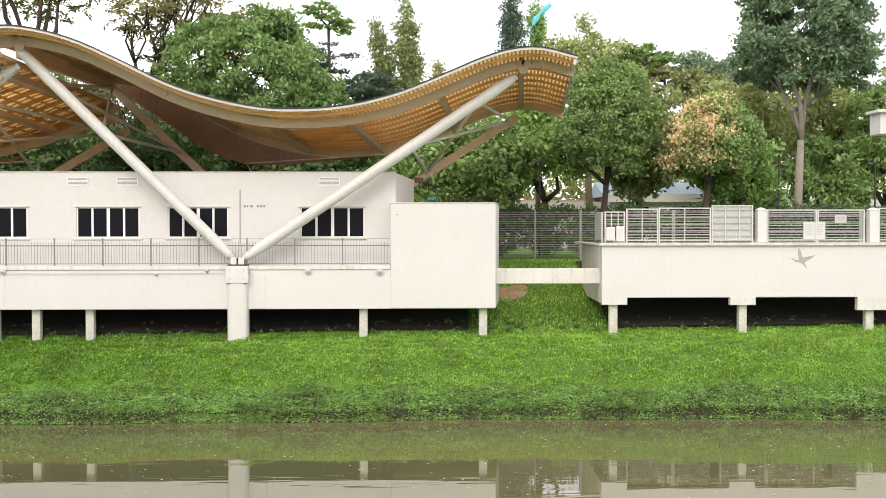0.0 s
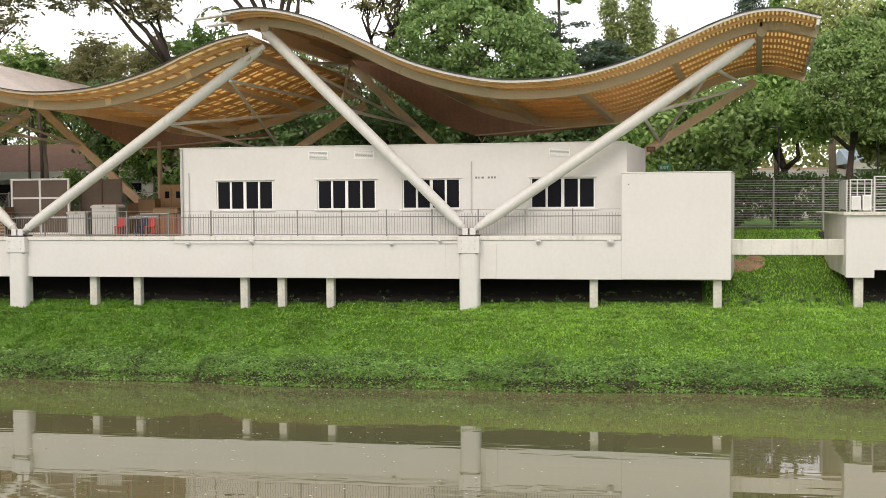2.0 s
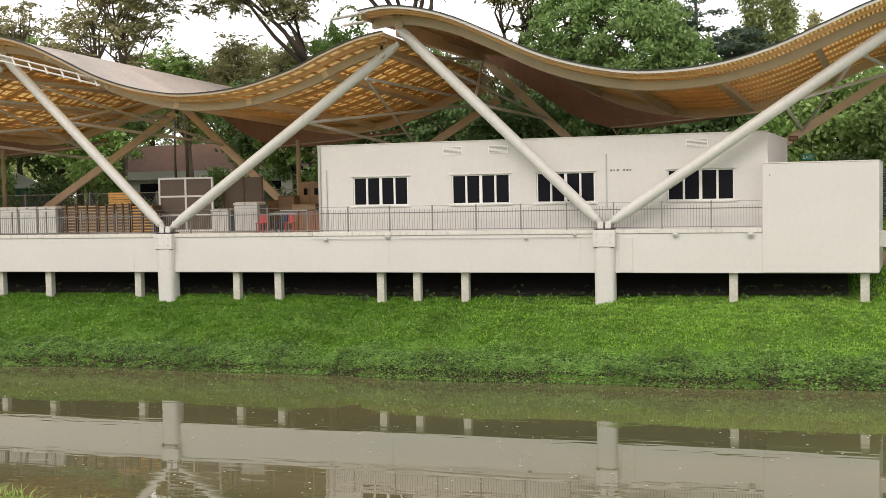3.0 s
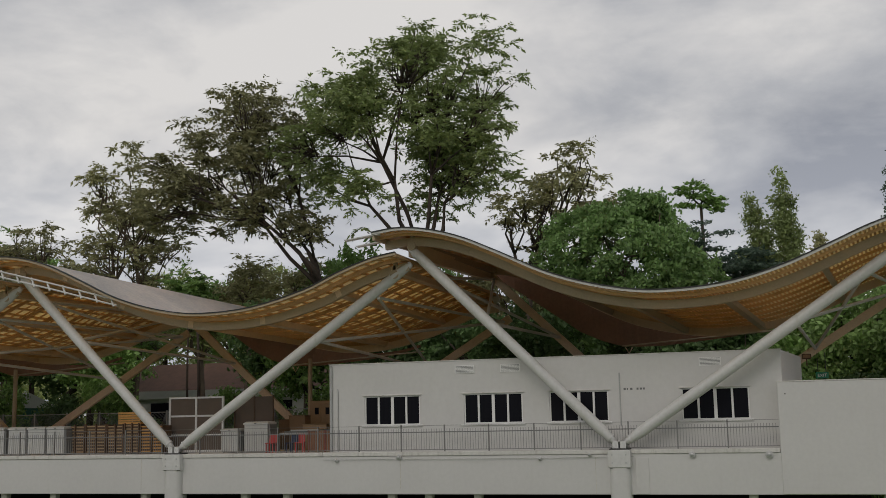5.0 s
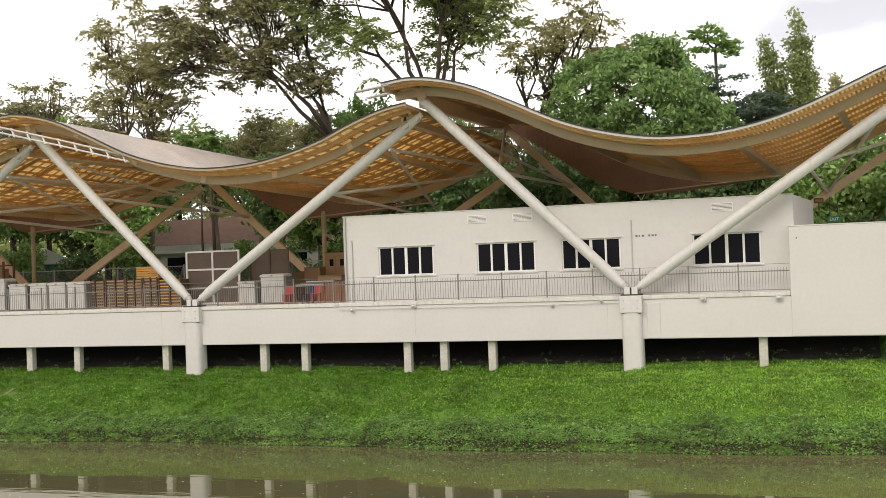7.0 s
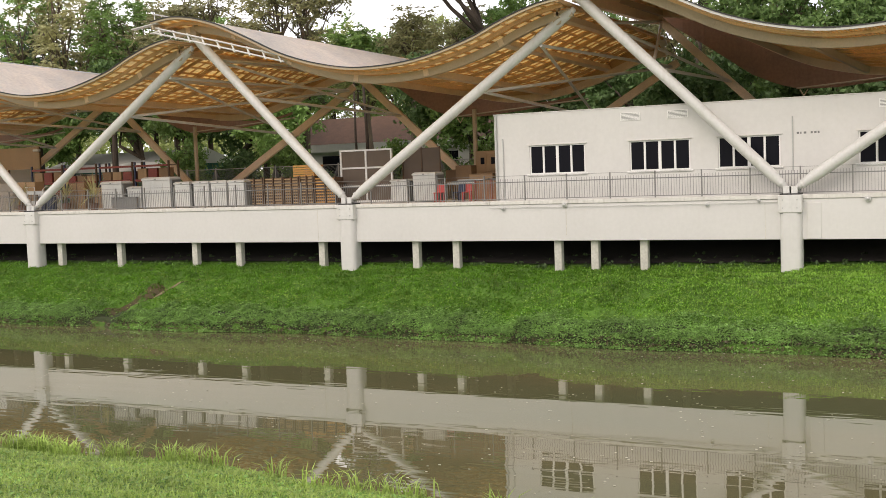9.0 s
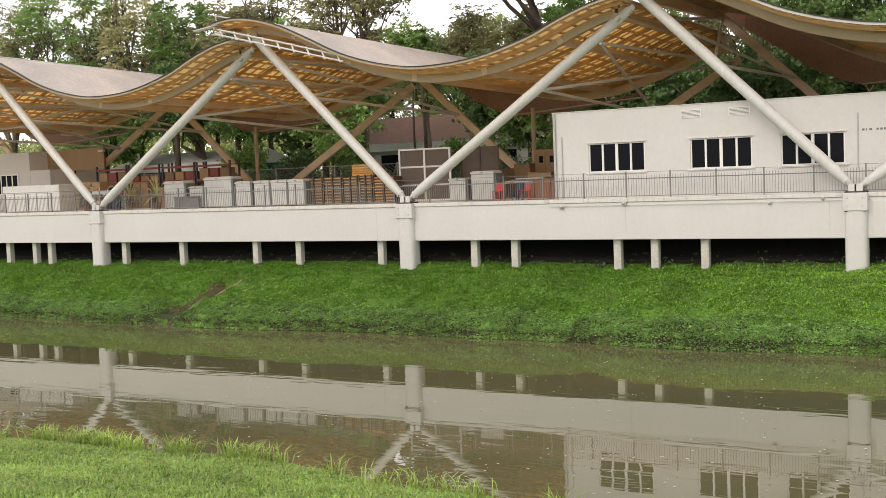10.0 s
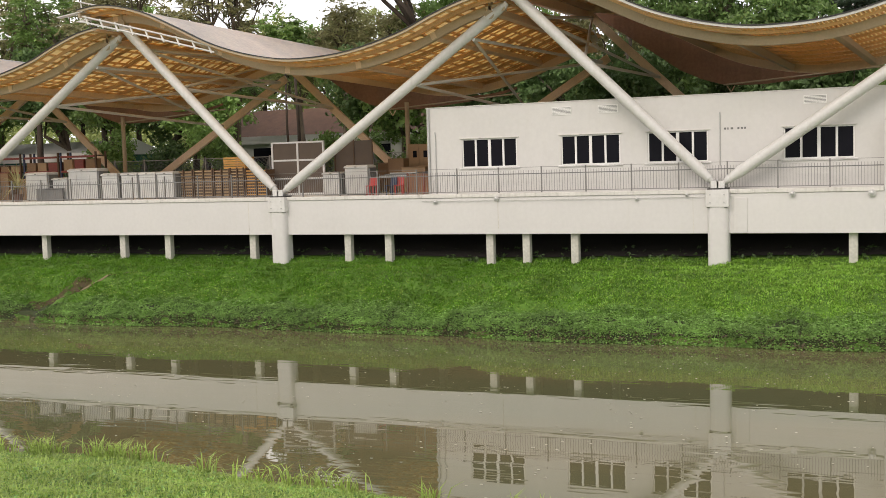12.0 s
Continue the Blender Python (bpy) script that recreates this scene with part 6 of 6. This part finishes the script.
# low mounds of thicker grass
mounds = []
while len(mounds) < 52000:
    mx, my = rng.uniform(-58, 21), rng.uniform(41.4, 46.6)
    if not lawn_keep(mx, my, rng):
        continue
    mr = rng.uniform(0.12, 0.34)
    for _ in range(int(40 * mr / 0.25)):
        a, q = rng.uniform(0, 6.283), mr * rng.random() ** 0.5
        px, py = mx + 1.5 * q * math.cos(a), my + q * math.sin(a)
        mounds.append((px, py, ground_z(px, py) + 0.08 * (1 - (q / mr) ** 2)))
lawn = np.array(scatter(145000, -58, 21, 40.9, 47.2, rng, lawn_keep) + mounds)
# dimmer light towards the left is put into a deeper blade colour
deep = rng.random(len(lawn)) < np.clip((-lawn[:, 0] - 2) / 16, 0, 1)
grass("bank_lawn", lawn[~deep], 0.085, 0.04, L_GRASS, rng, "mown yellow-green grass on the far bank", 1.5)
grass("bank_lawn", lawn[deep], 0.085, 0.04, L_GRASSDIM, rng, "mown grass on the far bank, coloured a deeper green for dimmer light", 1.5)
grass("gap_lawn", scatter(9000, 2.6, 9.2, 46.8, 62.5, rng), 0.12, 0.05, L_GRASS, rng, "green grass slope in the gap", 1.3)


def tuft_pts(tufts, rng):
    out = []
    for x, y, n, s in tufts:
        for _ in range(n):
            px, py = x + rng.normal() * s, y + rng.normal() * s
            out.append((px, py, ground_z(px, py)))
    return out


grass("tall_bank_grass", tuft_pts([(15.4 + rng.uniform(-1.6, 3.6), 43.6 + rng.uniform(-0.8, 1.0), 14, 0.13) for _ in range(13)] + [(5.8, 44.6, 20, 0.2), (8.0, 43.2, 16, 0.2)], rng), 0.55, 0.03, L_GRASSLONG, rng, "tufts of long arching green grass on the bank", 1.3)
grass("ragged_grass", tuft_pts([(rng.uniform(-56, 20), rng.uniform(42.0, 46.2), 9, 0.14) for _ in range(650)], rng), 0.15, 0.028, L_GRASSLONG, rng, "longer blades among the mown grass", 1.3)
grass("deck_edge_grass", tuft_pts([(rng.uniform(-56, 20), rng.uniform(46.4, 48.2), 12, 0.2) for _ in range(260)], rng), 0.10, 0.035, L_WEED, rng, "uncut weeds growing under the deck edge", 0.8)


def weeds(name, n, lo, hi, size, material, label, lift=0.05, zmin=0.0, dome=0.0):
    pts = []
    while len(pts) < n:
        x, s = rng.uniform(-58, 21), rng.uniform(lo, hi)
        if rng.random() > (hi + 0.15 - s) / (hi - lo):
            continue
        if (s - lo) / (hi - lo) > 0.62 and noise.noise((x * 0.7, s * 1.2, 9)) < -0.25:
            continue
        if -1.9 < x - (-37.45 + 0.85 * (s - 41)) < 1.15 and s < 43.7 and (x - (-37.45 + 0.85 * (s - 41)) > -0.8 or rng.random() < 0.75):
            continue
        if dome:
            r = rng.uniform(0.16, 0.38)
            h = rng.uniform(0.06, dome)
            for _ in range(int(26 * r / 0.2)):
                a, q = rng.uniform(0, 6.283), r * rng.random() ** 0.5
                px, ps = x + 1.3 * q * math.cos(a), s + q * math.sin(a)
                py = ps + bank_shift(px)
                pts.append((px, py, max(zmin, ground_z(px, py)) + h * (1 - (q / r) ** 2) + 0.02))
        else:
            y = s + bank_shift(x)
            pts.append((x, y, max(zmin, ground_z(x, y)) + lift * rng.random() * 2))
    v, fc = leaf_cloud(pts, 0.035 if dome else 0.13, 2 if dome else 3, size, rng, 0.5, 0.35)
    return tagged(fast(name, v, fc, material), label, "weeds", kind="stuff")


weeds("creeping_weeds", 120000, 40.12, 41.45, 0.08, L_WEED, "creeping broad-leaved weeds covering the foot of the bank", dome=0.20)
weeds("upper_weeds", 3500, 41.4, 43.6, 0.085, L_GRASSLONG, "scattered creeping weeds in the grass", 0.05)
weeds("dry_edge_weeds", 2600, 40.05, 40.4, 0.11, L_DRY, "brown dead leaves and stems along the waterline", 0.06, 0.02)
pts = [(rng.uniform(-58, 21), rng.uniform(40.05, 40.3), rng.uniform(0.02, 0.22)) for _ in range(2200)]
pts = [(x, y + bank_shift(x), z) for x, y, z in pts]
v, fc = leaf_cloud(pts, 0.05, 2, 0.12, rng, 0.5, 1.0)
tagged(fast("hanging_roots", v, fc, L_DRY), "brown roots and litter on the eroded water edge", "roots", kind="stuff")

# near bank


def near_keep(x, y, r):
    return y < 20.1 + near_edge(x)


rng = np.random.default_rng(23)
grass("near_grass", scatter(70000, -29, -3, 11.0, 20.6, rng, near_keep), 0.13, 0.026, L_GRASSPALE, rng, "bright green grass on the near bank", 1.3)
v, fc = leaf_cloud([(x, y, z + 0.05) for x, y, z in scatter(9000, -29, -3, 11.0, 20.3, rng, near_keep)], 0.10, 3, 0.085, rng, 0.5, 0.4)
tagged(fast("near_weeds", v, fc, L_WEED), "broad-leaved weeds among the near grass", "weeds", kind="stuff")
edge = []
for _ in range(22):
    x = rng.uniform(-27, -5)
    edge.append((x, 19.85 + near_edge(x) + rng.uniform(-0.5, 0.15), int(rng.integers(8, 26)), 0.09))
for x, n in ((-22.5, 70), (-21.4, 60), (-20.6, 90), (-19.6, 50), (-18.2, 60), (-16.6, 80), (-15.9, 30), (-12.4, 26), (-11.0, 30), (-10.2, 24)):
    edge.append((x, 19.5 + near_edge(x), n * 2, 0.24))
grass("near_edge_grass", tuft_pts(edge, rng), 0.46, 0.03, L_GRASSPALE, rng, "long arching grass along the near water edge", 0.9)

M_BED = mat("shaded_brown_earth", (0.075, 0.055, 0.022), 0.8, vary=0.35, fine=14, bump=0.5)
M_PATH = mat("worn_brown_earth", (0.22, 0.175, 0.10), 0.95, vary=0.25, bump=0.4)
# bare earth by the link beam and the drain's stone lip
for x, y, w, d in ((4.2, 52.2, 2.3, 1.1), (5.1, 53.2, 1.1, 0.8)):
    e = thing("earth_patch", (x, y, ground_z(x, y)), "patch of bare red-brown earth on the slope", "earth", "bare patches", "structure")
    bm = bmesh.new()
    bmesh.ops.create_icosphere(bm, subdivisions=3, radius=1)
    for q in bm.verts:
        q.co = Vector((q.co.x * w / 2, q.co.y * d, q.co.z * 0.07)) * (1 + 0.25 * noise.noise(q.co * 2))
        q.co.z += q.co.y * 0.22
    smooth(part("soil", bm, M_EARTH, e))
dl = thing("drain_outlet", (-38.0, 40.75, 0.05), "small concrete drain outlet step at the water edge", "drain", kind="structure")
part("step", boxes((0, 0.9, 0, 0.5, -0.3, 0.12), bevel=0.03), M_PILE, dl)
part("upper_step", boxes((0.2, 1.1, 0.5, 0.9, -0.1, 0.26), bevel=0.03), M_PILE, dl)
# worn earth path beside the drain
V, F = [], []
for i, q in enumerate(np.linspace(41.3, 43.7, 26)):
    x = -36.98 + 0.85 * (q - 41)
    y = q + bank_shift(x)
    w = 0.12 + 0.06 * noise.noise((q * 3, 1, 1))
    V += [(x - w, y, ground_z(x - w, y) + 0.035), (x + w, y, ground_z(x + w, y) + 0.035)]
    if i:
        F.append((2 * i - 2, 2 * i - 1, 2 * i + 1, 2 * i))
tagged(smooth(fast("worn_path", V, F, M_PATH)), "narrow strip of worn brown earth running down the bank", "path", kind="structure")

# bare earth in the drain's bed and on its far flank, shade put into the colour
V, F = [], []
for i, q in enumerate(np.linspace(40.5, 43.3, 30)):
    x = -37.95 + 0.85 * (q - 41)
    y = q + bank_shift(x)
    w0, w1 = 0.95 + 0.3 * noise.noise((q * 2, 4, 1)), 0.3
    for k in range(5):
        xx = x - w0 + (w0 + w1) * k / 4
        V.append((xx, y, ground_z(xx, y) + 0.02))
    if i:
        for k in range(4):
            a = 5 * (i - 1) + k
            F.append((a, a + 1, a + 6, a + 5))
tagged(smooth(fast("drain_bed", V, F, M_BED)), "brown earth in the bed of the drain, darkened for its shaded flank", "earth", kind="structure")

# petals and scum on the water, rubble under the deck
rng = np.random.default_rng(29)
V, F = [], []
for i in range(1900):
    x, y = rng.uniform(-50, 18), 20.5 + 20 * rng.random() ** 0.8
    if abs(x) > y * 1.25 + 3 or noise.noise((x * 0.25, y * 0.5, 1)) < -0.15:
        continue
    s, a = rng.uniform(0.012, 0.036), rng.uniform(0, 3.14)
    b = len(V)
    for k in range(4):
        V.append((x + s * math.cos(a + k * 1.57) * 1.3, y + s * math.sin(a + k * 1.57), 0.006))
    F.append((b, b + 1, b + 2, b + 3))
tagged(fast("floating_petals", V, F, M_SPECK), "scattered pale petals and scum floating on the water", "petals", kind="stuff")
V = [(rng.uniform(-54, 20), rng.uniform(46.9, 48.5)) for _ in range(300)]
cen = [(x, y, ground_z(x, y) + 0.05) for x, y in V]
v, fc = leaf_cloud(cen, 0.16, 14, 0.16, rng, 0.7)
tagged(fast("shade_weeds", v, fc, L_DARK), "low weeds in the shade under the deck", "weeds", kind="stuff")

# a cyan kite caught in the top of the conifer
kt = thing("kite", (0, 0, 0), "small cyan kite caught in the treetop", "kite")
K = [Vector(p) for p in ((9.15, 84.5, 22.2), (9.35, 84.5, 22.6), (9.7, 84.5, 23.05), (10.15, 84.5, 23.45), (10.5, 84.5, 23.75))]
bm = bmesh.new()
tube(bm, K, [0.08, 0.26, 0.10, 0.20, 0.12], 7)
for q in bm.verts:
    q.co.y = K[0].y + (q.co.y - K[0].y) * 0.3
part("sail", bm, M_KITE, kt)
bm = bmesh.new()
tube(bm, [K[0], K[0] + Vector((-0.25, 0, -0.5)), K[0] + Vector((0.1, 0, -0.9))], 0.035, 5)
part("tail", bm, M_KITE, kt)
